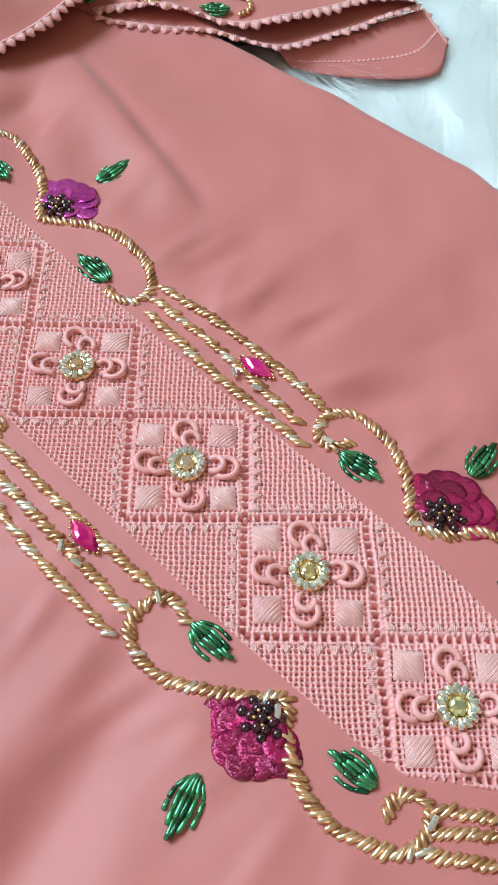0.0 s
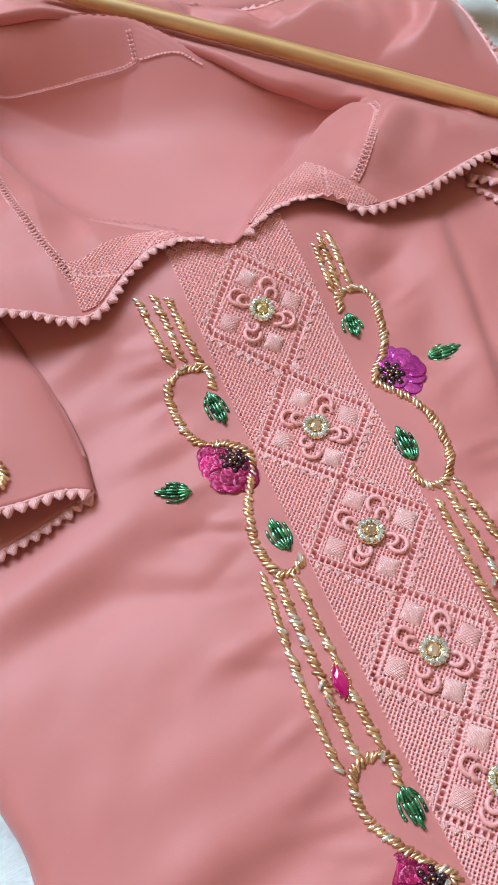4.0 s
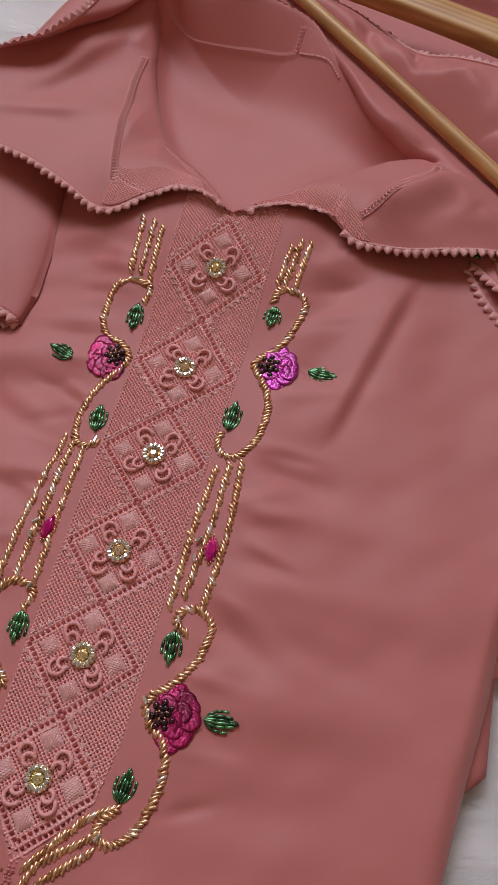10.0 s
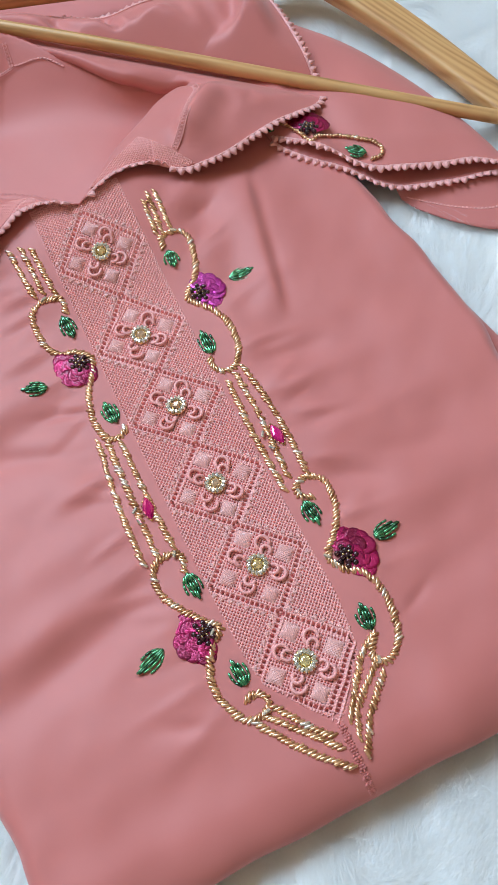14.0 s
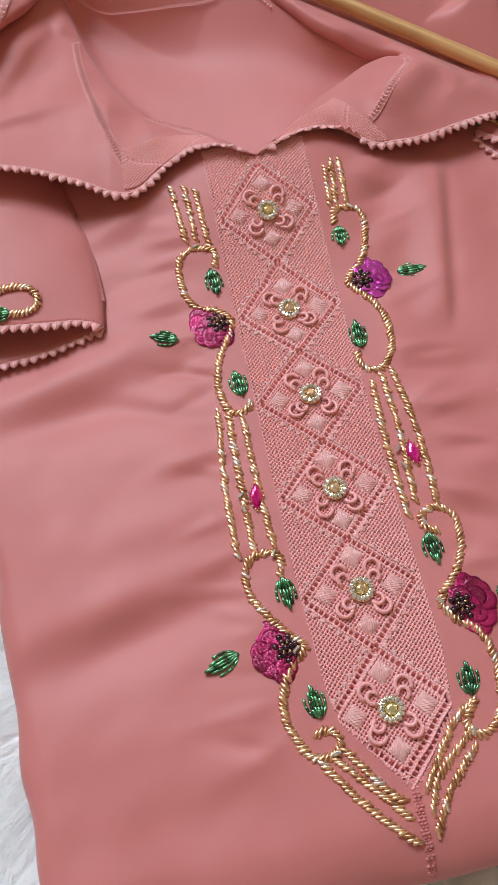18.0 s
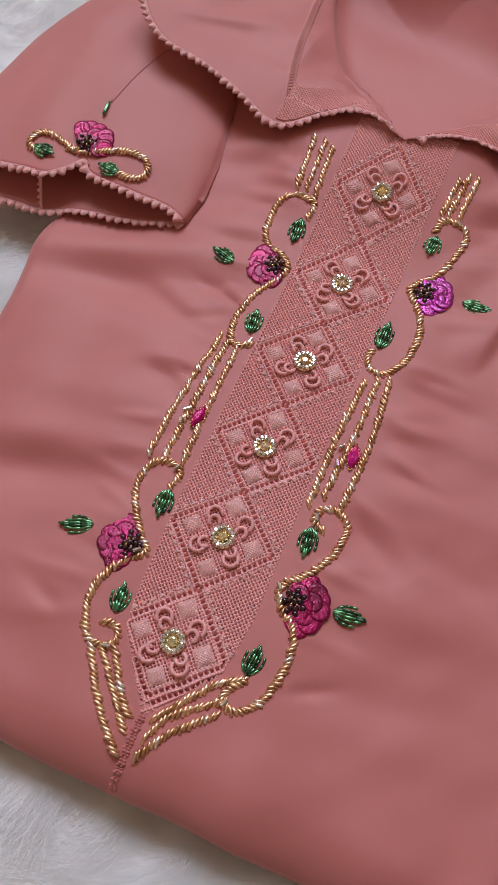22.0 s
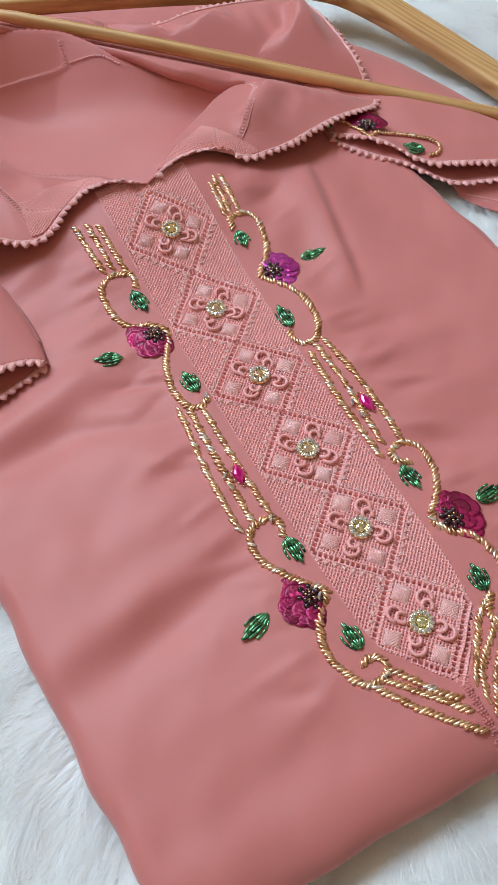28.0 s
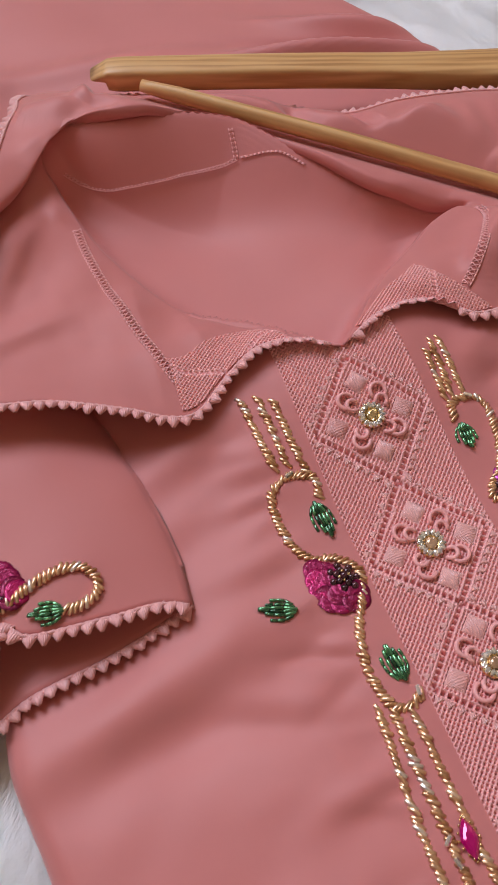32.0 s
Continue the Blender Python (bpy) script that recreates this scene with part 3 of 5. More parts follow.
CUFF_R_TOP = [(142, 224), (149, 216), (157, 207), (172, 191), (193, 169), (216, 158), (240, 149), (258, 144), (282, 129)]
CUFF_R_LOW = [(141, 222), (148, 208), (155, 198), (168, 184), (191, 160), (217, 146), (243, 138), (262, 134), (283, 127)]
sleeve_right, SLEEVE_R, SLEEVE_R_LOW = sleeve(
    "sleeve", "short pink sleeve lying half under the collar, beaded at its cuff", CUFF_R_TOP, CUFF_R_LOW,
    [(142, 223), (139, 260), (146, 300), (156, 345)],
    [(283, 129), (279, 180), (273, 214), (262, 254), (245, 297), (220, 335)],
    ([0, 0.12, 0.4, 1], [-4, 0, 1, -4]), ([0, 0.3, 1], [-13, -20, -24]), 0.5, 8.0)
# the longer underside of that cuff, with its hem turned up
_u, _v = np.linspace(0, 1, 60)[:, None], np.linspace(0, 1, 16)[None, :]
_a = spline([(204, 156), (225, 146), (243, 138), (262, 134), (284, 127)], 60)
_b = spline([(206, 148), (212, 134), (231, 110), (254, 93), (278, 104)], 60)
CUFF_UNDER = np.concatenate([_a[:, None] * (1 - _v[..., None]) + _b[:, None] * _v[..., None], (-17 - 7 * _v + 0 * _u)[..., None]], -1)
# a lower layer shows past the edge of the front
_u, _v = np.linspace(0, 1, 30)[:, None], np.linspace(0, 1, 8)[None, :]
_x = 150 + (np.interp(_u, [0, 0.1, 0.48, 0.55, 0.9, 1], [192, 195, 203, 190, 192, 180]) - 150) * _v
_y = -70 + 130 * (1 - _u) + 0 * _v
cloth("lower_layer", 30, 8, np.stack([_x, _y, -14 - 3 * _v + 0 * _u], -1), tunic, "folded layer of the tunic showing past the edge")
cloth("cuff_underside", 60, 16, CUFF_UNDER, tunic, "inside of the sleeve's lower layer, with a stitched hem")


# ---------------------------------------------------------------- the hanger
hanger = tagged(new("clothes_hanger"), "varnished honey-coloured wooden clothes hanger lying on the collar", "hanger")


def bar_mesh(path, widths, heights, sides=10, power=2.0):
    """A long rounded piece of wood along a path (mm): widths across, heights upright."""
    p = spline(path, 60)
    t = np.gradient(p, axis=0)
    t /= np.linalg.norm(t, axis=1)[:, None]
    side = np.cross(t, (0, 0, 1.0))
    side /= np.linalg.norm(side, axis=1)[:, None]
    up = np.cross(side, t)
    k = np.linspace(0, 1, 60)
    w, h = np.interp(k, *widths) / 2, np.interp(k, *heights) / 2
    a = np.linspace(0, math.tau, sides, endpoint=False)
    ca, sa = np.cos(a), np.sin(a)
    ca, sa = np.sign(ca) * np.abs(ca) ** (2 / power), np.sign(sa) * np.abs(sa) ** (2 / power)
    rings = p[:, None] + side[:, None] * (w[:, None] * ca)[..., None] + up[:, None] * (h[:, None] * sa)[..., None]
    faces = []
    for i in range(59):
        for j in range(sides):
            faces.append((i * sides + j, (i + 1) * sides + j, (i + 1) * sides + (j + 1) % sides, i * sides + (j + 1) % sides))
    faces.append(tuple(range(sides)))
    faces.append(tuple(reversed(range(59 * sides, 60 * sides))))
    return rings.reshape(-1, 3), faces


def wood_part(name, path, widths, heights, sides, power, label=""):
    v, f = bar_mesh(path, widths, heights, sides, power)
    o, d = v[:len(v)].mean(0), np.array(path[-1], float) - np.array(path[0], float)
    m = Matrix.Translation(Vector(o * MM)) @ Vector(d).to_track_quat("X", "Z").to_matrix().to_4x4()
    inv = np.array(m.inverted())
    v = (v * MM) @ inv[:3, :3].T + inv[:3, 3]
    return put(name, mesh_from(name, v, f, WOOD), hanger, label, m)


wood_part("trouser_bar", [(-34, 428, 29), (60, 355.6, 18.5), (150, 286, 6.5), (250, 209, -6.9), (306, 166, -14)], ([0, 0.05, 0.5, 1], [7, 9.5, 10.5, 10]), ([0, 0.05, 0.5, 1], [7, 9.5, 10.5, 10]), 12, 2.0, "thin turned wooden bar")
wood_part("arm", [(-48, 456, 22), (-44, 455, 22), (60, 429, 16), (140, 407, 11), (196, 392, 8), (232, 382, 6)], ([0, 0.02, 0.05, 0.6, 0.8, 1], [8, 16, 20, 22, 28, 34]), ([0, 0.02, 0.06, 1], [6, 12, 14, 15]), 20, 5.0, "flat wooden shoulder arm")
wood_part("arm", [(222, 392, 4), (246, 362, 2), (272, 305, -5), (294, 240, -12), (312, 160, -17)], ([0, 0.15, 0.4, 0.95, 1], [34, 30, 26, 21, 12]), ([0, 0.95, 1], [15, 14, 8]), 20, 5.0, "flat wooden shoulder arm with knots")


# ---------------------------------------------------------------- fur rug
def build_rug():
    rug = tagged(new("fur_rug"), "white long-haired faux fur rug under the tunic", "rug")
    n = 200
    g = np.linspace(-0.75, 0.95, n)
    x, y = np.meshgrid(g, g, indexing="ij")
    z = (RUG_Z + 1 + 2.5 * ripple(x * 1000, y * 1000, 140, 71) + 0.8 * ripple(x * 1000, y * 1000, 36, 72)) * MM
    put("backing", mesh_from("backing", np.stack([x, y, z], -1).reshape(-1, 3), grid_faces(n, n), FELT), rug, "matted white underfur")
    r = np.random.RandomState(5)
    count = 270000
    x, y = r.uniform(-430, 400, count), r.uniform(-300, 720, count)
    body = (x > np.interp(y, *LEFT_EDGE) + 14) & (x < np.interp(y, *RIGHT_EDGE) - 14) & (y > BODY_Y0 + 14) & (y < 300)
    back = (np.abs(x) < np.interp(y, [250, 365, 446, 560, 650], [215, 212, 192, 150, 110])) & (y > 250) & (y < 640)
    sleeves = inside([(-285, 115), (-278, 235), (-225, 315), (-110, 215), (-105, 120)], x, y) & (r.rand(count) > 0.1)
    keep = ~(body | back | sleeves)
    x, y = x[keep], y[keep]
    n = len(x)
    # locks: hairs of a lock lean the same way and close up towards its tip
    cx, cy = np.floor(x / 19 + 0.4 * np.sin(y / 31)), np.floor(y / 19 + 0.4 * np.sin(x / 27))
    clump = cx * 131 + cy * 17
    jit = (np.sin(clump * 12.9898) * 43758.5453) % 1.0
    jit2 = (np.sin(clump * 78.233) * 12543.853) % 1.0
    lean = radians(200) + 1.2 * ripple(x, y, 260, 73) + (jit - 0.5) * 0.9 + r.normal(0, 0.09, n)
    size = r.uniform(30, 50, n) * (0.75 + 0.5 * jit2)
    rise = r.uniform(0.07, 0.19, n) * (0.6 + 0.6 * jit)
    bend = r.normal(0, 0.25, n) + (jit2 - 0.5) * 0.8
    wide = r.uniform(0.2, 0.42, n)
    z0 = RUG_Z + 1 + 2.5 * ripple(x, y, 140, 71)
    rows = []
    for k, f in enumerate((0.0, 0.5, 1.0)):
        a = lean + bend * f
        reach = size * f * (0.55 + 0.35 * f)
        px, py = x + np.cos(a) * reach, y + np.sin(a) * reach
        pz = z0 + size * rise * (1.7 * f - 0.95 * f * f)
        hw = wide * (1 - 0.8 * f) * 0.5
        sx, sy = -np.sin(a) * hw, np.cos(a) * hw
        rows.append(np.stack([np.stack([px + sx, py + sy, pz], -1), np.stack([px - sx, py - sy, pz], -1)], 1))
    v = np.concatenate(rows, 1).reshape(-1, 3) * MM
    base = np.arange(n)[:, None] * 6
    f = np.concatenate([base + np.array(q)[None] for q in ((0, 1, 3, 2), (2, 3, 5, 4))], 0)
    tagged(put("fur", mesh_from("fur", v, f, FUR), rug, "long white silky hairs lying in locks"), kind="stuff")


build_rug()


# ---------------------------------------------------------------- the canvas placket
BROOCH_Y = [176.0, 112.0, 56.0, 0.0, -53.5, -110.0]
CORNER_Y = [207.0, 144.5, 84.0, 28.0, -27.0, -82.0, -137.0]
DIAMOND = 27.4
PANEL_LIFT = 1.0


def diamond_coords(x, y):
    """For each place: distance out from the nearest diamond's sides, and the way along them."""
    i = np.clip(np.searchsorted(-np.array(CORNER_Y[1:6]), -y), 0, 5)
    top, bot, mid = np.array(CORNER_Y)[i], np.array(CORNER_Y)[i + 1], np.array(BROOCH_Y)[i]
    ry = np.where(y > mid, (y - mid) / (top - mid), (mid - y) / (mid - bot)) * DIAMOND
    ax = np.abs(x + 0.8)
    return (ax + ry - DIAMOND) / math.sqrt(2), (ax - ry) / math.sqrt(2), i


def hole_row(d, e, pitch, wide, tall):
    near = np.abs(((e / pitch) % 1.0) - 0.5) * pitch
    return smooth01((wide / 2 + 0.25 - near) / 0.5) * smooth01((tall / 2 + 0.25 - np.abs(d)) / 0.5)


def weave(a, b, p):
    ca, cb = np.cos(math.tau * a / p), np.cos(math.tau * b / p)
    gap = ((1 - ca) / 2 * (1 - cb) / 2) ** 1.5
    over = np.sin(math.pi * a / p) * np.sin(math.pi * b / p)
    return 0.16 * (ca + cb) * 0.5 - 2.4 * gap + 0.40 * over


def build_panel():
    nu, nv = 230, 1330
    v = np.linspace(0, 1, nv)[None, :]
    u = np.linspace(0, 1, nu)[:, None]
    y = -146 + 371 * v + 0 * u
    xl, xr = np.interp(y, *PANEL_LEFT), np.interp(y, *PANEL_RIGHT)
    x = xl + (xr - xl) * u
    jx, jy = x + 0.25 * ripple(x, y, 17, 81), y + 0.25 * ripple(x, y, 19, 82)
    h = weave((jx + jy) / math.sqrt(2), (jx - jy) / math.sqrt(2), 1.62)
    d, e, i = diamond_coords(jx, jy)
    row = hole_row(d, e, 2.75, 1.55, 1.8)
    band = np.exp(-((np.abs(d) - 1.75) / 0.55) ** 2)
    flat = smooth01((2.5 - np.abs(d)) / 0.6)
    low = (i == 5) & (y < BROOCH_Y[5] - 2)
    for k in (3.7, 7.4, 11.1):
        row = np.maximum(row, np.where(low, hole_row(d - k, e, 2.75, 1.75, 1.9), 0))
        band = np.maximum(band, np.where(low, np.exp(-((np.abs(d - k) - 1.7) / 0.5) ** 2), 0))
        flat = np.maximum(flat, np.where(low, smooth01((2.3 - np.abs(d - k)) / 0.5), 0))
    h = h * (1 - 0.7 * flat) + 0.38 * band * (0.75 + 0.35 * np.cos(math.tau * e / 1.38)) - 3.1 * row
    rim = np.minimum(u, 1 - u) * (xr - xl)
    h = h + 0.35 * np.exp(-((rim - 0.9) / 0.7) ** 2) - 0.9 * smooth01((0.5 - rim) / 0.5)
    z = body_z(x, y) + PANEL_LIFT + h
    ob = cloth("placket", nu, nv, np.stack([x, y, z], -1), tunic, "pink openwork canvas panel with lattice of diamonds", PANEL, thick=0, keep=lambda c: ~inside(NECK_WIDE, c[:, 0], c[:, 1]))
    return ob


placket = build_panel()


def on_body(x, y, lift=0.0):
    """Where beadwork sits on the front; the side slopes are followed by turning with the cloth."""
    z = float(body_z(x, y)) + lift
    gx = float(body_z(x + 7, y) - body_z(x - 7, y)) / 14
    gy = float(body_z(x, y + 7) - body_z(x, y - 7)) / 14
    n = Vector((-gx, -gy, 1)).normalized()
    return Vector((x * MM, y * MM, z * MM)), n


def stand(place, n, turn):
    """A pose at place with z along n and x turned by turn degrees."""
    q = Vector((0, 0, 1)).rotation_difference(n)
    return Matrix.Translation(place) @ q.to_matrix().to_4x4() @ pose(0, 0, 0, 0, 0, turn)


def seen_flat(x, y):
    """Plan places drawn on the flat, moved to where the raised cloth near the neck carries them."""
    t = y
    for _ in range(12):
        t = y - 0.82 * max(float(body_z(x, t)), 0.0)
    return x, t


# ---------------------------------------------------------------- stitched motifs of the placket
def satin_mesh(half, high, ridges):
    """A padded square of satin stitch, its corners along x and y."""
    n = 37
    g = np.linspace(-1, 1, n)
    a, b = np.meshgrid(g, g, indexing="ij")
    h = high * (1 - np.abs(a) ** 3.2) * (1 - np.abs(b) ** 3.2) + 0.13 * np.cos((a - b) * math.pi * ridges * 0.6) * (1 - a**6) * (1 - b**6)
    x, y = (a - b) / 2 * half, (a + b) / 2 * half
    return mesh_from("satin_diamond", np.stack([x, y, h], -1).reshape(-1, 3) * MM, grid_faces(n, n), SATIN)


def triangle_mesh():
    v = np.array([(-1.9, 0, 0), (1.9, 0, 0), (0, 3.1, 0), (-1.2, 0.4, 0.5), (1.2, 0.4, 0.5), (0, 2.3, 0.5), (0, 1.0, 0.62)]) * MM
    f = [(0, 1, 4, 3), (1, 2, 5, 4), (2, 0, 3, 5), (3, 4, 6), (4, 5, 6), (5, 3, 6)]
    return mesh_from("satin_triangle", v, f, SATIN, False)


def tube(path, r, sides=7, squash=1.0):
    p = np.array(path, float)
    t = np.gradient(p, axis=0)
    t /= np.linalg.norm(t, axis=1)[:, None] + 1e-9
    side = np.cross(t, (0, 0, 1.0))
    side /= np.linalg.norm(side, axis=1)[:, None] + 1e-9
    up = np.cross(side, t)
    a = np.linspace(0, math.tau, sides, endpoint=False)
    rr = r * np.ones(len(p)) if np.isscalar(r) else np.array(r)
    ring = p[:, None] + rr[:, None, None] * (side[:, None] * np.cos(a)[None, :, None] + squash * up[:, None] * np.sin(a)[None, :, None])
    faces = [(i * sides + j, i * sides + (j + 1) % sides, (i + 1) * sides + (j + 1) % sides, (i + 1) * sides + j) for i in range(len(p) - 1) for j in range(sides)]
    faces += [tuple(reversed(range(sides))), tuple(range((len(p) - 1) * sides, len(p) * sides))]
    return ring.reshape(-1, 3), faces


def loop_mesh(r):
    """A bullion-stitch loop, open towards -y."""
    a = np.linspace(radians(-35), radians(215), 22)
    p = np.stack([r * np.cos(a), r * 1.05 * np.sin(a), 1.1 + 0.5 * np.sin(a)], 1)
    p[0, 2] = p[-1, 2] = 0.1
    v, f = tube(p, 1.0 + 0.06 * np.sin(np.arange(22) * 2.2), 8)
    return mesh_from("bullion_loop", v * MM, f, LOOP)


SATIN_ME = [satin_mesh(6.2, 1.4, 9.5), satin_mesh(5.9, 1.5, 8.5)]
TRI_ME = triangle_mesh()
LOOP_ME = [loop_mesh(2.6), loop_mesh(3.7)]


def build_motif(y0, i):
    rnd = random.Random(40 + i)
    for k, (dx, dy) in enumerate(((0, 17), (0, -17), (16.5, 0), (-16.5, 0))):
        x, y = -0.8 + dx + rnd.uniform(-0.4, 0.4), y0 + dy + rnd.uniform(-0.4, 0.4)
        p, n = on_body(x, y, PANEL_LIFT + 0.05)
        put("satin_diamond", SATIN_ME[k % 2], tunic, "", stand(p, n, rnd.uniform(-5, 5) + (0 if k < 2 else 90)))
    for q in range(4):
        turn = 45 + 90 * q
        for k, (far, me) in enumerate(((9.2, LOOP_ME[0]), (12.6, LOOP_ME[1]))):
            bend = rnd.uniform(-24, 24) + (35 if q == 0 else 0)
            a = radians(turn + rnd.uniform(-6, 6))
            x, y = -0.8 + far * math.cos(a), y0 + far * math.sin(a)
            if q == 0 or q == 2 and i % 2:
                # side by side rather than one within the other
                x, y = x - (k - 0.5) * 3.4 * math.sin(a), y + (k - 0.5) * 3.4 * math.cos(a)
            p, n = on_body(x, y, PANEL_LIFT)
            put("bullion_loop", me, tunic, "", stand(p, n, turn - 90 + bend))
    top, bot = CORNER_Y[i] - y0, y0 - CORNER_Y[i + 1]
    for sx in (-1, 1):
        for up, h in ((1, top), (-1, bot)):
            if i == 5 and up < 0:
                continue
            for k in range(8):
                f = 0.09 + 0.117 * k
                x, y = -0.8 + sx * (DIAMOND * f), y0 + up * h * (1 - f)
                nx, ny = sx * h, up * DIAMOND
                s = math.hypot(nx, ny)
                x, y = x + nx / s * 2.3, y + ny / s * 2.3
                if not np.interp(y, *PANEL_LEFT) + 2.2 < x < np.interp(y, *PANEL_RIGHT) - 2.2:
                    continue
                p, n = on_body(x, y, PANEL_LIFT + 0.05)
                put("satin_triangle", TRI_ME, tunic, "", stand(p, n, math.degrees(math.atan2(ny, nx)) - 90 + rnd.uniform(-9, 9)) @ Matrix.Scale(rnd.uniform(0.95, 1.15), 4))


for _i, _y in enumerate(BROOCH_Y):
    build_motif(_y, _i)


# ---------------------------------------------------------------- brooch-like stones on the placket
def ball_mesh(name, r, mat, seg=8, rings=5, flat=1.0, smooth=True):
    bm = bmesh.new()
    bmesh.ops.create_uvsphere(bm, u_segments=seg, v_segments=rings, radius=r * MM, matrix=Matrix.Diagonal((1, 1, flat, 1)))
    me = bpy.data.meshes.new(name)
    bm.to_mesh(me)
    bm.free()
    me.materials.append(mat)
    me.polygons.foreach_set("use_smooth", [smooth] * len(me.polygons))
    return me


def cut_stone(name, rx, ry, high, n, mat):
    """A faceted stone: girdle, crown facets and a flat table."""
    v, f = [], []
    for k, (s, z, shift) in enumerate(((0.9, 0.0, 0), (1.0, 0.35, 0.5), (0.78, 0.8, 0), (0.5, 1.0, 0.5))):
        for j in range(n):
            a = math.tau * (j + shift) / n
            v.append((rx * s * math.cos(a) * MM, ry * s * math.sin(a) * MM, high * z * MM))
    for k in range(3):
        for j in range(n):
            a, b = k * n + j, k * n + (j + 1) % n
            c, d = (k + 1) * n + j, (k + 1) * n + (j + 1) % n
            if k % 2 == 0:
                f += [(a, b, c), (b, d, c)]
            else:
                f += [(a, d, c), (a, b, d)]
    f.append(tuple(range(3 * n, 4 * n)))
    return mesh_from(name, v, f, mat, False)


def disc_mesh(name, r, r_in, high, n, mat):
    v, f = [], []
    for rr, z in ((r, 0), (r, high * 0.6), (r * 0.94, high), (r_in, high), (r_in * 0.9, high * 0.4)):
        for j in range(n):
            v.append((rr * math.cos(math.tau * j / n) * MM, rr * math.sin(math.tau * j / n) * MM, z * MM))
    for k in range(4):
        for j in range(n):
            f.append((k * n + j, k * n + (j + 1) % n, (k + 1) * n + (j + 1) % n, (k + 1) * n + j))
    f.append(tuple(range(4 * n, 5 * n)))
    return mesh_from(name, v, f, mat)


SETTING_ME = disc_mesh("setting", 6.2, 2.9, 1.5, 24, METAL)
CRYSTAL_ME = cut_stone("crystal", 1.75, 1.15, 1.5, 6, CRYSTAL)
GILT = glass_bead("gilt_stone", (0.86, 0.62, 0.26), (0.96, 0.78, 0.42), 0.75, 0.1, False, 1.0)
GILT_ME = cut_stone("centre_stone", 2.9, 2.9, 2.0, 8, GILT)
TOPAZ_ME = cut_stone("centre_stone", 2.9, 2.9, 2.0, 8, TOPAZ)


def build_brooch(y0, i):
    rnd = random.Random(70 + i)
    p, n = on_body(-0.6 + rnd.uniform(-0.4, 0.4), y0, PANEL_LIFT + 0.3)
    b = new("rhinestone_brooch")
    b.parent, b.matrix_local = tunic, stand(p, (n + Vector((rnd.uniform(-0.1, 0.1), rnd.uniform(-0.1, 0.1), 0))).normalized(), rnd.uniform(0, 60))
    tagged(b, "round champagne stone ringed by clear rhinestones")
    put("setting", SETTING_ME, b)
    put("centre_stone", GILT_ME if i in (0, 4, 5) else TOPAZ_ME, b, "gold faceted stone" if i in (0, 4, 5) else "champagne faceted stone", Matrix.Translation((0, 0, 0.9 * MM)))
    for k in range(14):
        a = math.tau * k / 14
        put("rhinestone", CRYSTAL_ME, b, "", Matrix.Translation((4.85 * math.cos(a) * MM, 4.85 * math.sin(a) * MM, 1.45 * MM)) @ pose(0, 0, 0, rnd.uniform(-9, 9), rnd.uniform(-9, 9), math.degrees(a) + rnd.uniform(-12, 12)))


for _i, _y in enumerate(BROOCH_Y):
    build_brooch(_y, _i)

# ---------------------------------------------------------------- gold bugle-bead ropes
def bead_shape(long, r, sides=6):
    """A short glass tube along x, its ends a little rounded."""
    v, f = [], []
    for x, rr in ((-0.5, 0.6), (-0.42, 1.0), (0.0, 1.0), (0.42, 1.0), (0.5, 0.6)):
        for j in range(sides):
            a = math.tau * (j + 0.5) / sides
            v.append((x * long, rr * r * math.cos(a), rr * r * math.sin(a)))
    for k in range(4):
        for j in range(sides):
            f.append((k * sides + j, k * sides + (j + 1) % sides, (k + 1) * sides + (j + 1) % sides, (k + 1) * sides + j))
    f += [tuple(reversed(range(sides))), tuple(range(4 * sides, 5 * sides))]
    return np.array(v), f


BEAD_V, BEAD_F = bead_shape(1.0, 1.0, 8)


def bent(v, long, r, drop, roll=0.0):
    """A bead bowed over the padding that it is sewn on: its ends lie lower."""
    c, s = math.cos(roll), math.sin(roll)
    out = np.stack([v[:, 0] * long, (v[:, 1] * c - v[:, 2] * s) * r, (v[:, 1] * s + v[:, 2] * c) * r], 1)
    out[:, 2] -= drop * (2 * v[:, 0]) ** 2
    return out


ROPE_BEADS = {}


def rope(points, parent, name="bead_rope", label="", step=2.1, long=5.4, r=0.9, slant=44, place=None, seed=1, pull=True):
    """Bugle beads sewn slantwise, side by side, along a curve."""
    rnd = random.Random(seed)
    pts = [seen_flat(*p) if pull and place is None else p for p in points]
    n = max(2, int(length(spline(pts, 80)) / step))
    p = spline(pts, n)
    t = np.gradient(p, axis=0)
    poses = []
    for k in range(n):
        turn = math.degrees(math.atan2(t[k, 1], t[k, 0])) + slant + rnd.gauss(0, 8)
        c, nrm = (place or on_body)(p[k, 0] + rnd.gauss(0, 0.15), p[k, 1] + rnd.gauss(0, 0.15), 1.25 + rnd.uniform(-0.15, 0.3))
        m = stand(c, nrm, turn) @ pose(0, 0, 0, rnd.gauss(0, 6), rnd.gauss(0, 7), 0)
        poses.append((m, rnd.uniform(0.86, 1.1)))
    ob = new(name)
    ob.parent = parent
    tagged(ob, label)
    key = (long, r)
    if key not in ROPE_BEADS:
        ROPE_BEADS[key] = mesh_from("bugle_bead", bent(BEAD_V, long, r, 0.5) * MM, BEAD_F, GOLD)
    for m, f in poses:
        put("bugle_bead", ROPE_BEADS[key], ob, "", m @ Matrix.Diagonal((f, 1, 1, 1)))
    return ob


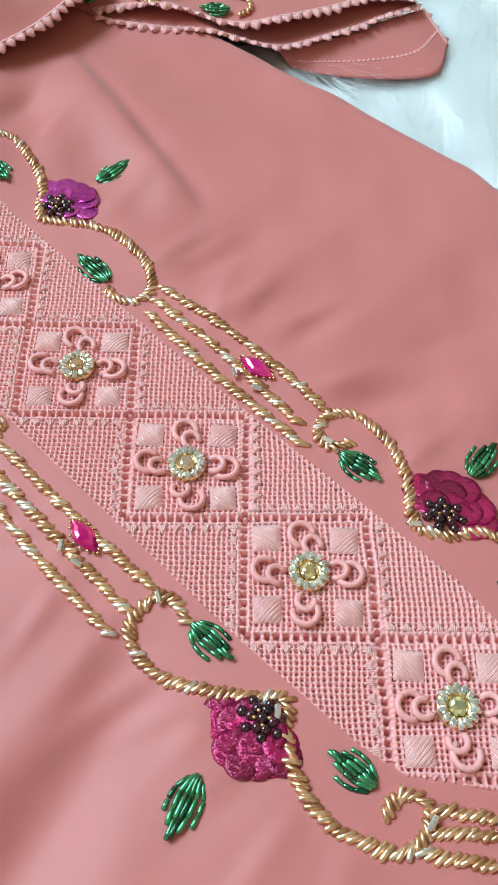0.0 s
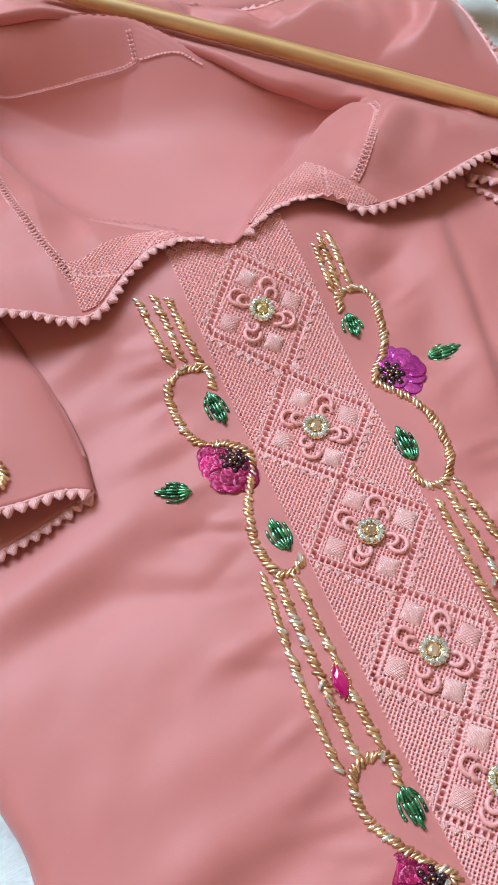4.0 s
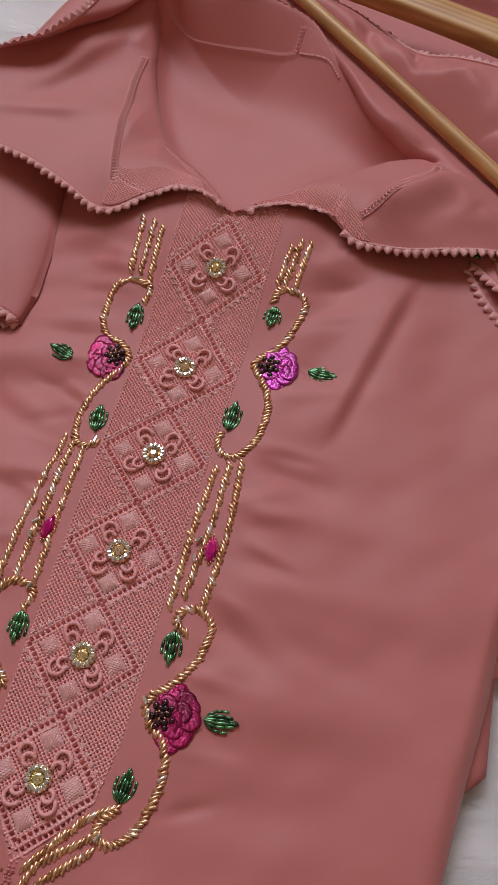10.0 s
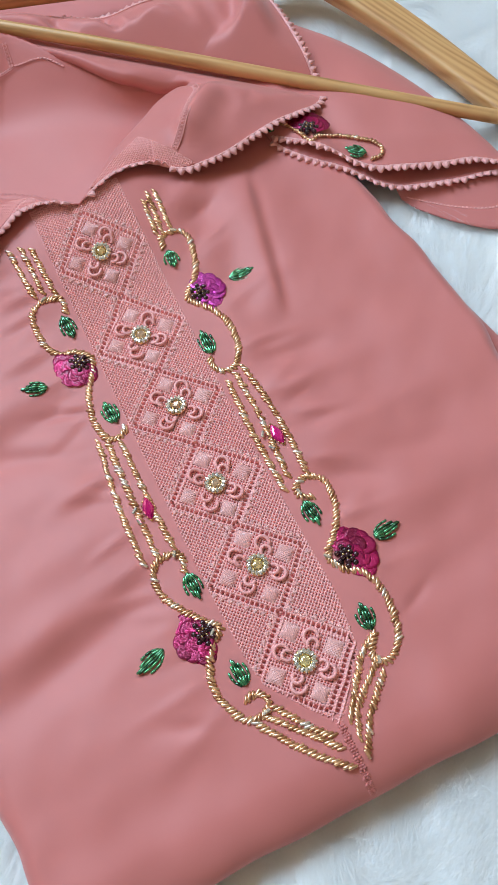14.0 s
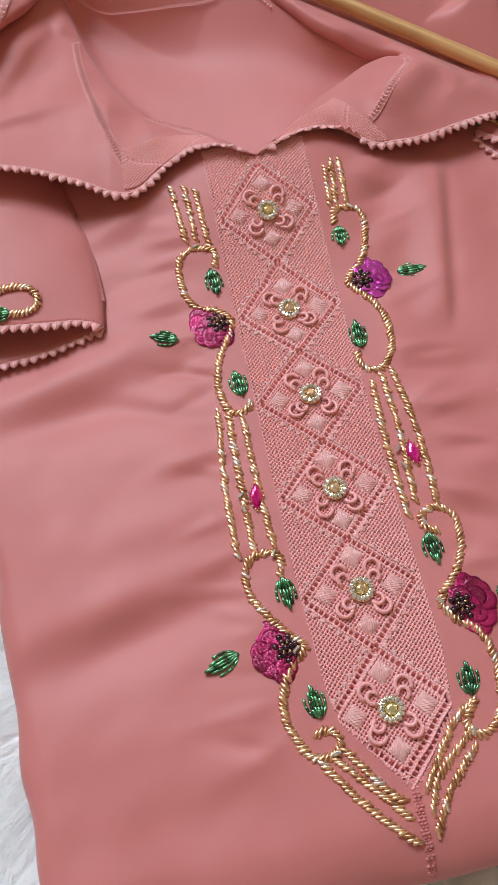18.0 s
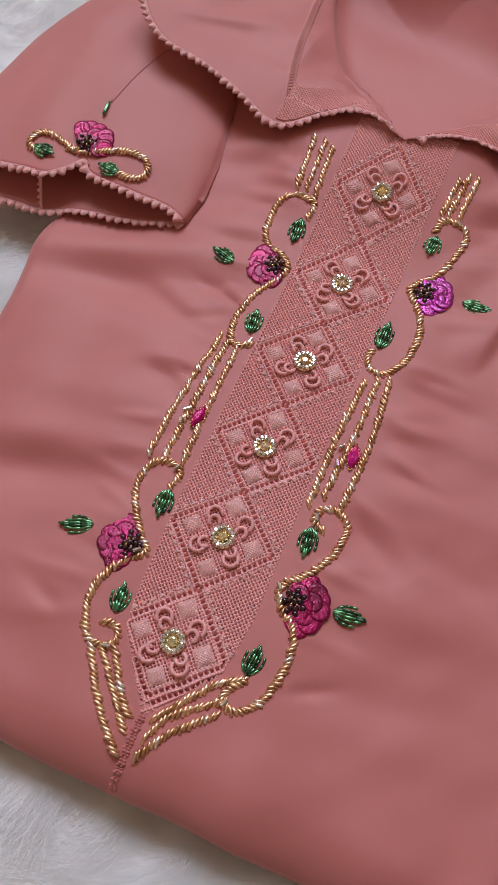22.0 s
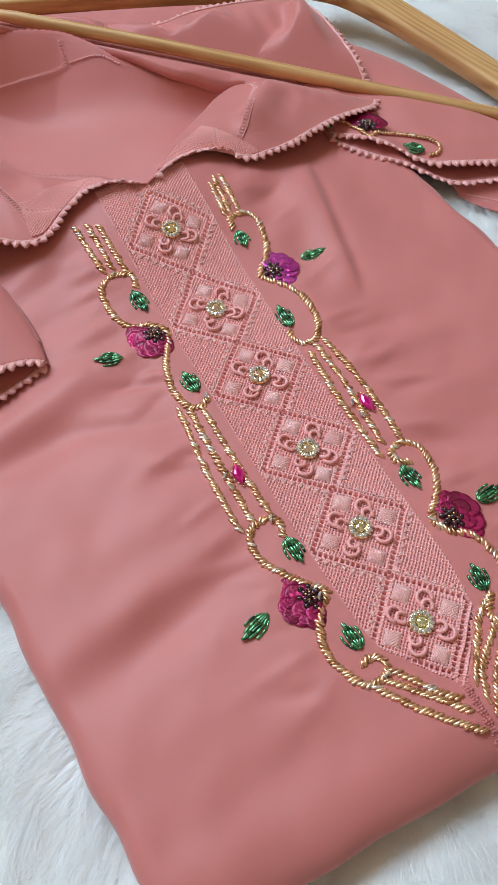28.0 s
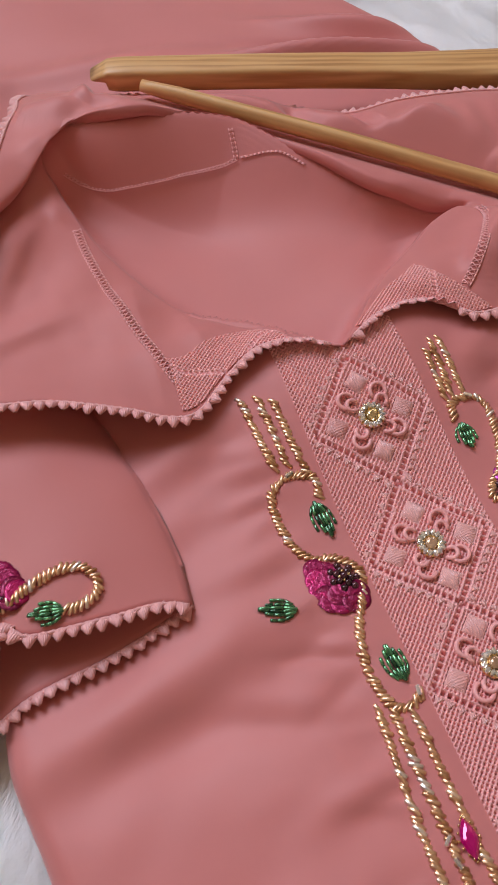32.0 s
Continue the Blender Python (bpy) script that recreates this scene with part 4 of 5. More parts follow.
HOOKS = {
    "LA": [(-37, 151), (-36, 161), (-46, 166), (-56, 160), (-58, 147), (-56, 131), (-49, 122), (-42, 121), (-34.5, 112), (-37, 102), (-44, 90), (-48, 76), (-48, 64), (-45, 55), (-38, 53), (-33, 56)],
    "LB": [(-37, -39), (-35, -33), (-38, -27), (-47, -27), (-53, -33), (-53, -46), (-47, -57), (-38, -69), (-32, -75), (-39, -81), (-46, -92), (-48, -104), (-44, -117), (-38, -124), (-30, -124), (-26, -119), (-29, -114), (-36, -114)],
    "RA": [(37, 169), (39, 177), (48, 178), (55, 171), (53, 154), (47, 138), (36, 124.5), (44, 113), (50.5, 99), (50, 80), (43, 66.5), (35, 65), (30, 71), (30, 77)],
    "RB": [(44, -31.5), (38, -28), (39, -21.5), (47, -19), (54.5, -25), (53, -41), (46, -54), (36, -65), (38, -73), (49, -83.5), (52.5, -96), (50.5, -111), (46, -122), (38, -128), (32, -125.5), (31.5, -121), (37, -114)],
}
STRANDS = [
    [(-54, 213), (-51, 172)], [(-46, 212), (-45, 172)], [(-40, 208), (-38, 166)],
    [(-51, 56), (-55, 15), (-55.5, -26)], [(-46, 53), (-47, 22), (-47, -24)], [(-39, 50), (-38.5, 10), (-37, -24)],
    [(-36, -127), (-20, -148), (-3, -165)], [(-30, -126), (-17, -140), (-4, -155)], [(-25, -123), (-11, -142), (-5, -148)],
    [(39, 210), (37, 181)], [(44, 215), (41, 182)], [(49, 215), (47, 182)],
    [(33.5, 57), (31.5, 24), (32, -21)], [(39.5, 60), (40, 28), (37.5, -14)], [(45.5, 63), (49, 24), (48, -19)],
    [(37, -113), (25, -121), (6, -145)], [(33, -125), (13, -141), (6, -154)], [(32, -132), (16, -148), (6, -163)],
]
for _k, (_n2, _pts) in enumerate(HOOKS.items()):
    rope(_pts, tunic, "bead_hook", "curling rope of slanted gold bugle beads", seed=_k + 1, slant=48 if _n2[0] == "L" else -48)
for _k, _pts in enumerate(STRANDS):
    rope(_pts, tunic, "bead_strand", "straight strand of gold bugle beads", step=2.15, long=5.6, r=0.88, slant=35 if _k % 2 else 39, seed=_k + 30)

# ---------------------------------------------------------------- beaded leaves and sequin flowers
LEAF_BEADS = {}


def leaf_width(t):
    """Round at the base, drawn out to a point at the tip."""
    t = min(max(t, 0.02), 0.98)
    return (t / 0.38) ** 0.5 if t < 0.38 else ((1 - t) / 0.62) ** 0.55


def leaf(a, b, parent, place=on_body, lines=6, wide=5.3, pull=True, seed=0):
    """A leaf of green bugle beads laid from its base a to its tip b."""
    rnd = random.Random(seed)
    if pull:
        a, b = seen_flat(*a), seen_flat(*b)
    size = math.hypot(b[0] - a[0], b[1] - a[1])
    turn = math.degrees(math.atan2(b[1] - a[1], b[0] - a[0]))
    c, n = place((a[0] + b[0]) / 2, (a[1] + b[1]) / 2, 0.8)
    n = (n + Vector((0, 0, 1.2))).normalized()
    ob = new("beaded_leaf")
    ob.parent, ob.matrix_local = parent, stand(c, n, turn)
    tagged(ob, "small leaf of shiny green bugle beads")
    strands = []
    if lines > 3:
        # strands run lengthwise, splaying from the base; the outer ones end sooner
        for k in range(6):
            o = (k - 2.5) / 2.5
            x0, x1 = -0.5 + 0.10 * abs(o) + rnd.uniform(-0.02, 0.02), 0.53 - 0.34 * abs(o) + rnd.uniform(-0.04, 0.04)
            strands.append([((x0 + (x1 - x0) * q) * size, o * wide * (leaf_width(x0 + (x1 - x0) * q + 0.5) * 0.75 + 0.3 * q * abs(o)) + rnd.uniform(-0.1, 0.1), 1.0 * (1 - o * o) + rnd.uniform(0, 0.2)) for q in (0, 0.36, 0.7, 1)])
    else:
        for k in range(lines):
            o = k - (lines - 1) / 2
            strands.append([(-0.45 * size, o * wide, 0.5), (0.45 * size, o * wide * 0.5, 0.5)])
    for pts in strands:
        pts = [Vector(p) for p in pts]
        for p, q in zip(pts, pts[1:]):
            key = max(round(((q - p).length - 0.05) * 2) / 2, 1.0)
            if key not in LEAF_BEADS:
                LEAF_BEADS[key] = mesh_from("bugle_bead", BEAD_V * np.array((key, 0.74, 0.74)) * MM, BEAD_F, GREEN)
            m = Matrix.Translation((p + q) / 2 * MM) @ (q - p).to_track_quat("X", "Z").to_matrix().to_4x4() @ pose(0, 0, 0, rnd.uniform(0, 60))
            put("bugle_bead", LEAF_BEADS[key], ob, "", m)
    return ob


LEAVES = [((-65, 104.5), (-80.5, 110)), ((-40, 150), (-38.5, 129)), ((-36.5, 62), (-38.5, 79.5)), ((-36.5, -40), (-35.5, -57)), ((-63, -72), (-81, -78.5)), ((-32.5, -108.5), (-34.5, -92.5)),
          ((65.5, 127), (84, 126.8)), ((39, 166), (38, 149)), ((33, 79), (33.3, 98.5)), ((38.3, -31.5), (40, -48.5)), ((62.5, -67), (79.5, -65)), ((37, -111), (38.3, -95))]
for _k, (_a, _b2) in enumerate(LEAVES):
    leaf(_a, _b2, tunic, seed=_k)


def sequin_mesh(r, mat):
    n, v, f = 16, [], []
    for rr, z in ((0.06, 0.08), (0.14, 0.14), (0.7, 0.13), (1.0, 0.04), (1.0, -0.08), (0.6, 0.0)):
        for j in range(n):
            a = math.tau * j / n
            v.append((rr * r * math.cos(a) * MM, rr * r * math.sin(a) * MM, z * MM))
    for k in range(5):
        for j in range(n):
            f.append((k * n + j, k * n + (j + 1) % n, (k + 1) * n + (j + 1) % n, (k + 1) * n + j))
    return mesh_from("sequin", v, f, mat)


SEQUIN_ME = {m.name: sequin_mesh(5.3, m) for m in (SEQUIN, SEQUIN_VIOLET)}
PLUM_ME = ball_mesh("plum_bead", 1.85, PLUM, 8, 6)
SEED_ME = ball_mesh("seed_bead", 0.75, METAL, 6, 4)


def flower(x, y, out, size, parent, mat, place=on_body, pull=True, seed=0):
    """Half a rosette of overlapping sequins round a cluster of dark beads; out: degrees towards which it opens."""
    rnd = random.Random(seed)
    if pull:
        x, y = seen_flat(x, y)
    c, n = place(x, y, 0.3)
    ob = new("sequin_flower")
    base = stand(c, n, out)
    ob.parent, ob.matrix_local = parent, base
    tagged(ob, "half-open flower of overlapping sequins with plum beads")
    me = SEQUIN_ME[mat.name]
    for row, (rad, count, span, z, tilt) in enumerate(((12.3, 8, 60, 0.15, 2), (8.6, 6, 64, 0.45, 3), (5.0, 4, 52, 0.8, 4))):
        for k in range(count):
            a = -span + 2 * span * k / (count - 1) + rnd.uniform(-5, 5)
            lobe = 1 + 0.10 * math.cos(radians(a * 3.4))
            rr = rad * lobe * size + rnd.uniform(-0.4, 0.4)
            u, v = rr * math.cos(radians(a)), rr * 1.16 * math.sin(radians(a))
            co, so = math.cos(radians(out)), math.sin(radians(out))
            q = base.inverted() @ place(x + u * co - v * so, y + u * so + v * co)[0]
            m = Matrix.Translation((u * MM, v * MM, min(max(q.z, 0), 4 * MM) + (0.6 + z + 0.15 * (k % 2) + rnd.uniform(0, 0.15)) * MM)) @ pose(0, 0, 0, 0, 0, a)
            m = m @ pose(0, 0, 0, rnd.uniform(-6, 6), tilt + rnd.uniform(-4, 4), rnd.uniform(0, 30))
            put("sequin", me, ob, "", m @ Matrix.Scale(size**0.5, 4))
    for k in range(14):
        a, rr = (0, 0) if k == 0 else ((k * 60 + rnd.uniform(-12, 12), 3.0) if k < 7 else (k * 51.4 + 30, 5.3))
        put("plum_bead", PLUM_ME, ob, "", Matrix.Translation(((rr * math.cos(radians(a)) * 0.9 + 1.0) * MM, rr * 1.1 * math.sin(radians(a)) * MM, (1.6 + (0.9 if k == 0 else 0) - (0.6 if k > 6 else 0)) * MM)))
    for k in range(4):
        a = k * 90 + 45 + rnd.uniform(-15, 15)
        put("seed_bead", SEED_ME, ob, "", Matrix.Translation(((2.1 * math.cos(radians(a)) + 1) * MM, 2.1 * math.sin(radians(a)) * MM, 3.0 * MM)))
    return ob


flower(-41.0, 111.5, 216, 0.96, tunic, SEQUIN, seed=1)
flower(-40.5, -74, 189, 0.95, tunic, SEQUIN, seed=2)
flower(43.5, 124, 3, 0.95, tunic, SEQUIN_VIOLET, seed=3)
flower(43.5, -70.5, 12, 1.02, tunic, SEQUIN, seed=4)


# ---------------------------------------------------------------- marquise stones
def marquise_mesh():
    v, f, n = [], [], 12
    for s, z in ((1.0, 0.2), (0.98, 0.9), (0.72, 1.9), (0.42, 2.3)):
        for j in range(n):
            a = math.tau * j / n
            x = math.cos(a)
            w = (1 - abs(x) ** 1.7) * (1 if math.sin(a) >= 0 else -1)
            v.append((x * 7.2 * s * MM, w * 3.4 * s * MM, z * MM))
    for k in range(3):
        for j in range(n):
            f.append((k * n + j, k * n + (j + 1) % n, (k + 1) * n + (j + 1) % n, (k + 1) * n + j))
    f.append(tuple(range(3 * n, 4 * n)))
    return mesh_from("stone", v, f, RUBY, False)


MARQUISE_ME = marquise_mesh()
PRONG_ME = ball_mesh("prong", 0.55, METAL, 6, 4)
for _x, _y, _t in ((-40.6, 3.4, 84), (43.6, 12.0, 96)):
    _p, _nn = on_body(_x, _y, 1.2)
    _ob = new("marquise_stone")
    _ob.parent, _ob.matrix_local = tunic, stand(_p, _nn, _t)
    tagged(_ob, "pointed oval ruby stone in beaded gold setting")
    put("stone", MARQUISE_ME, _ob)
    for _k in range(18):
        _a = math.tau * (_k + 0.5) / 18
        _w = (1 - abs(math.cos(_a)) ** 1.7) * (1 if math.sin(_a) >= 0 else -1)
        put("prong", PRONG_ME, _ob, "", Matrix.Translation((math.cos(_a) * 7.7 * MM, _w * 3.9 * MM, 0.6 * MM)))

# clear glass bugles caught among the strands
CLEAR_ME = mesh_from("clear_bead", BEAD_V * np.array((4.2, 0.95, 0.95)) * MM, BEAD_F, CRYSTAL, False)
for _x, _y, _t in ((-48, 5.3, 40), (-48, -2.4, 105), (36.2, 15.5, 60), (37, 5.5, 120), (-46, 166, 20), (-34, 57, 80), (48, 178, 150), (-38, -28, 60), (38.5, -26, 100), (-37, -76, 40), (35, -66, 130), (-29, -124, 10), (33, -126, 70)):
    _p, _nn = on_body(*seen_flat(_x, _y), 2.5)
    put("clear_bead", CLEAR_ME, tunic, "clear glass bugle bead", stand(_p, _nn, _t))

# knotted cord below the placket's point
_v, _f = [], []
for _k in range(30):
    _y = -146 - _k * 1.36
    for _s in (-1, 1):
        _yy = max(_y, -155.0)
        _past = max(-155.0 - _y, 0.0)
        _oy, _dz = edge_roll(np.array(_past), 26.0)
        _dz = 0.46 * _dz
        _c2 = np.array((1.0 + _s * 0.9 + 0.4 * math.sin(_k * 2.1), _yy - float(_oy), float(body_z(1.0, max(_y, -181))) - float(_dz) + 0.6))
        _r2 = np.array((1.15, 0.95, 1.1)) * (1.0 + 0.2 * math.sin(_k * 1.7))
        _b0 = len(_v) * 26
        _sp = [(_c2 + _r2 * (math.cos(a) * math.sin(b), math.sin(a) * math.sin(b), math.cos(b))) for b in (0.01, 0.8, 1.57, 2.2, 3.13) for a in np.linspace(0, math.tau, 6, endpoint=False)]
        _base = sum(len(q) for q in _v)
        _v.append(np.array(_sp))
        _f += [tuple(_base + q for q in (i * 6 + j, i * 6 + (j + 1) % 6, (i + 1) * 6 + (j + 1) % 6, (i + 1) * 6 + j)) for i in range(4) for j in range(6)]
tagged(put("knotted_cord", mesh_from("knotted_cord", np.vstack(_v) * MM, _f, CLOTH), tunic, "pink knotted cord running to the hem"), kind="stuff")


# ---------------------------------------------------------------- scalloped crochet edging
def scallop_mesh():
    """A padded triangle of crochet pointing along y, with a picot at its tip and a thread arch behind."""
    v, f, n = [], [], 7
    rows = ((0.0, 2.1, 0.5), (0.15, 2.85, 1.0), (0.36, 2.6, 1.3), (0.58, 1.85, 1.35), (0.8, 1.15, 1.15), (0.94, 0.75, 0.8), (1.0, 0.42, 0.2))
    for t, half, high in rows:
        for j in range(n):
            s = -1 + 2 * j / (n - 1)
            v.append((s * half * MM, (t * 4.9 - 0.6) * MM, (high * (1 - s * s) ** 0.6 + (0.16 if j % 2 else 0) * (1 - s * s)) * MM))
    m = len(v)
    for t, half, high in rows:
        for j in range(n):
            v.append(((-1 + 2 * j / (n - 1)) * half * MM, (t * 4.9 - 0.6) * MM, -0.3 * MM))
    for k in range(len(rows) - 1):
        for j in range(n - 1):
            q = (k * n + j, k * n + j + 1, (k + 1) * n + j + 1, (k + 1) * n + j)
            f += [q, tuple(m + i for i in reversed(q))]
        f += [(k * n, (k + 1) * n, m + (k + 1) * n, m + k * n), (m + k * n + n - 1, m + (k + 1) * n + n - 1, (k + 1) * n + n - 1, k * n + n - 1)]
    a = np.linspace(radians(5), radians(175), 7)
    tv, tf = tube(np.stack([3.2 * np.cos(a), 2.2 * np.sin(a) - 0.6, 0.2 + 0 * a], 1), 0.38, 5)
    f += [tuple(len(v) + i for i in q) for q in tf]
    v += [tuple(p * MM) for p in tv]
    return mesh_from("scallop", v, f, TRIM)


SCALLOP_ME = scallop_mesh()


def edging(points, outs, parent, pitch, seed, size=1.0, droop=0.0):
    """Scallops along a curve (mm), each pointing the way outs gives there, and the cord that they hang from."""
    rnd = random.Random(seed)
    p = np.array(points, float)
    s = np.r_[0, np.cumsum(np.linalg.norm(np.diff(p, axis=0), axis=1))]
    n = int(s[-1] / pitch)
    at = (np.arange(n) + 0.5) * s[-1] / n
    for d in at:
        c = np.array([np.interp(d, s, p[:, k]) for k in range(3)])
        e = np.array([np.interp(d + 1, s, p[:, k]) - np.interp(d - 1, s, p[:, k]) for k in range(3)])
        o = np.array([np.interp(d, s, np.array(outs)[:, k]) for k in range(3)])
        x, y = Vector(e).normalized(), Vector(o).normalized()
        y = (y - x * x.dot(y) + Vector((0, 0, -droop))).normalized()
        z = x.cross(y)
        if z.z < 0:
            x, z = -x, -z
        m = Matrix((x, y, z)).transposed().to_4x4()
        m.translation = Vector(c * MM)
        put("scallop", SCALLOP_ME, parent, "", m @ pose(0, 0, 0, rnd.uniform(-12, 12), rnd.uniform(-12, 12), rnd.uniform(-7, 7)) @ Matrix.Scale(size * rnd.uniform(0.92, 1.08), 4))
    k = np.linspace(0, s[-1], max(8, int(s[-1] / 1.3)))
    q = np.stack([np.interp(k, s, p[:, c]) for c in range(3)], 1)
    q[:, 2] += 0.5
    v, f = tube(q, 0.85 + 0.22 * np.sin(np.arange(len(q)) * 2.4), 6)
    put("edge_cord", mesh_from("edge_cord", v * MM, f, TRIM), parent, "twisted cord along the edge")


_s = np.linspace(0.25, len(NECK) - 1.25, 500)
_e = collar_at(_s, np.ones(500))
edging(_e, _e - collar_at(_s, np.full(500, 0.9)), collar, 5.4, 3, 1.1, -0.2)


def cuff_edge(curve, parent, seed):
    """curve: the cuff's lip as rows of places, with the next row behind it."""
    lip, behind = curve[:, 0], curve[:, 2]
    edging(lip, lip - behind, parent, 5.5, seed, 1.14, -0.2)


cuff_edge(SLEEVE_L[2:-1], sleeve_left, 5)
cuff_edge(SLEEVE_L_LOW[1:-1], sleeve_left, 6)
cuff_edge(SLEEVE_R[1:-1], sleeve_right, 7)
cuff_edge(SLEEVE_R_LOW[1:-1], sleeve_right, 8)


# ---------------------------------------------------------------- drawn-thread ladders and woven corners
def surface_patch(name, fn, nu, nv, step_u, step_v, label, pitch=1.55, v_hole=None):
    """Woven canvas laid on a surface: fn(i, j) gives places, a and b in mm along it."""
    p, a, b = fn(nu, nv)
    h = weave((p[..., 0] + 1.15 * p[..., 1]) / math.sqrt(2), (p[..., 0] - 1.15 * p[..., 1]) / math.sqrt(2), pitch) * 0.75
    if v_hole is not None:
        h = v_hole(a, b, h)
    p = p.copy()
    p[..., 2] += 0.75 + h
    return cloth(name, nu, nv, p, collar, label, PANEL, thick=0)


def corner_patch(s0, s1, w_of, label):
    def fn(nu, nv):
        s = np.linspace(s0, s1, nu)[:, None]
        k = np.linspace(0, 1, nv)[None, :]
        w = w_of((s - s0) / (s1 - s0)) * (1 - k) + 0.965 * k
        p = collar_at(s + 0 * k, w)
        a = np.concatenate([np.zeros((1, nv)), np.cumsum(np.linalg.norm(np.diff(p, axis=0), axis=2), 0)], 0)
        b = np.concatenate([np.zeros((nu, 1)), np.cumsum(np.linalg.norm(np.diff(p, axis=1), axis=2), 1)], 1)
        return p, a, b

    def holes(a, b, h):
        mid = a.max() / 2
        d = (np.abs(a - mid) * 0.8 + b - b.max() * 0.86) / 1.3
        row = hole_row(d, a * 1.2, 2.6, 1.5, 1.6)
        return h * (1 - 0.7 * smooth01((1.9 - np.abs(d)) / 0.5)) - 1.0 * row

    return surface_patch("woven_corner", fn, 230, 130, 0, 0, label, v_hole=holes)


corner_patch(1.0, 4.5, lambda f: 0.50 + 0.16 * f, "woven canvas triangle at the collar's corner")
corner_patch(39.3, 42.4, lambda f: 0.16 + 0 * f, "woven canvas triangle at the collar's corner")


def ladder(path, parent, label, wide=4.2, pitch=2.4, thick=1.0):
    """Drawn-thread ladder: two rails of knots with crossed threads between, along a path with given sideways."""
    p = np.array(path, float)
    s = np.r_[0, np.cumsum(np.linalg.norm(np.diff(p, axis=0), axis=1))]
    n = int(s[-1] / pitch)
    at = np.linspace(0, s[-1], n)
    c = np.stack([np.interp(at, s, p[:, k]) for k in range(3)], 1)
    t = np.gradient(c, axis=0)
    t /= np.linalg.norm(t, axis=1)[:, None]
    side = np.cross(t, (0.0, 0.0, 1.0))
    side /= np.linalg.norm(side, axis=1)[:, None]
    verts, faces = [], []

    def add(v, f):
        base = sum(len(q) for q in verts)
        verts.append(v)
        faces.extend(tuple(base + k for k in q) for q in f)

    for k in range(n - 1):
        for sgn in (-1, 1):
            a = c[k] + sgn * side[k] * wide / 2
            b = c[k + 1] - sgn * side[k + 1] * wide / 2
            mid = (a + b) / 2 + np.array((0, 0, 0.3))
            add(*tube(np.stack([a, mid, b]), 0.28 * thick, 5))
            a2, b2 = c[k] + sgn * side[k] * wide / 2, c[k + 1] + sgn * side[k + 1] * wide / 2
            mid2 = (a2 + b2) / 2 + np.array((0, 0, 0.25))
            add(*tube(np.stack([a2, mid2, b2]), np.array([0.28, 0.48, 0.28]) * thick, 5))
    return tagged(put("ladder_stitch", mesh_from("ladder_stitch", np.vstack(verts) * MM, faces, PANEL), parent, label), kind="stuff")


_k = np.linspace(0, 1, 60)
ladder(collar_at(4.35 + 2.35 * _k, 0.80 - 0.73 * _k, 0.3), collar, "knotted openwork ladder across the collar")
ladder(collar_at(39.2 - 4.7 * _k, 0.66 - 0.57 * _k, 0.3), collar, "knotted openwork ladder across the collar")


def lining_at(x, y, lift=0.0):
    d = (LINING[:, 0] - x) ** 2 + (LINING[:, 1] - y) ** 2
    k = np.argsort(d)[:6]
    w = 1 / (d[k] + 0.3)
    return np.array((x, y, float((LINING[k, 2] * w).sum() / w.sum()) + lift))


_path = spline([(-93, 384), (-82, 377), (-68, 370), (-48, 366), (-28, 365), (-12, 364), (2, 364)], 60)
ladder([lining_at(x, y, 0.7) for x, y in _path], tunic, "openwork ladder along the back of the neck", 2.4, 2.2, 0.6)
ladder([lining_at(x, y, 0.7) for x, y in spline([(1.5, 364), (2.5, 370), (3.5, 379)], 20)], tunic, "short openwork ladder up to the fold", 2.4, 2.2, 0.6)
ladder([lining_at(x, y, 0.5) for x, y in spline([(4, 364), (24, 358), (36, 345)], 30)], tunic, "fine stitching at the back of the neck", 1.0, 2.2, 0.6)


# ---------------------------------------------------------------- beadwork of the sleeves
def on_sheet(sheet, lift0=0.0):
    flat = sheet.reshape(-1, 3)
    nu, nv = sheet.shape[:2]
    du, dv = np.gradient(sheet, axis=0), np.gradient(sheet, axis=1)
    nrm = np.cross(du, dv).reshape(-1, 3)
    nrm *= np.sign(nrm[:, 2:3] + 1e-9)

    def place(x, y, lift=0.0):
        d = (flat[:, 0] - x) ** 2 + (flat[:, 1] - y) ** 2
        k = np.argsort(d)[:5]
        w = 1 / (d[k] + 0.2)
        z = float((flat[k, 2] * w).sum() / w.sum())
        n = Vector((nrm[k] * w[:, None]).sum(0)).normalized()
        return Vector((x * MM, y * MM, (z + lift + lift0) * MM)), n

    return place


ON_L, ON_R = on_sheet(SLEEVE_L, 0.2), on_sheet(SLEEVE_R, 0.2)
rope([(-191, 137), (-181, 139), (-170, 143), (-160, 147), (-149, 149), (-141, 146), (-138, 140), (-141, 134), (-148, 131.5), (-153, 132)], sleeve_left, "bead_hook", "curling rope of slanted gold bugle beads", place=ON_L, seed=51, slant=50)
rope([(-186, 137), (-196, 141), (-206, 143.5), (-214, 142), (-217, 136), (-214, 131), (-207, 130)], sleeve_left, "bead_hook", "curling rope of slanted gold bugle beads", place=ON_L, seed=52, slant=-50)
leaf((-153.5, 131.5), (-168, 134), sleeve_left, ON_L, pull=False, seed=21)
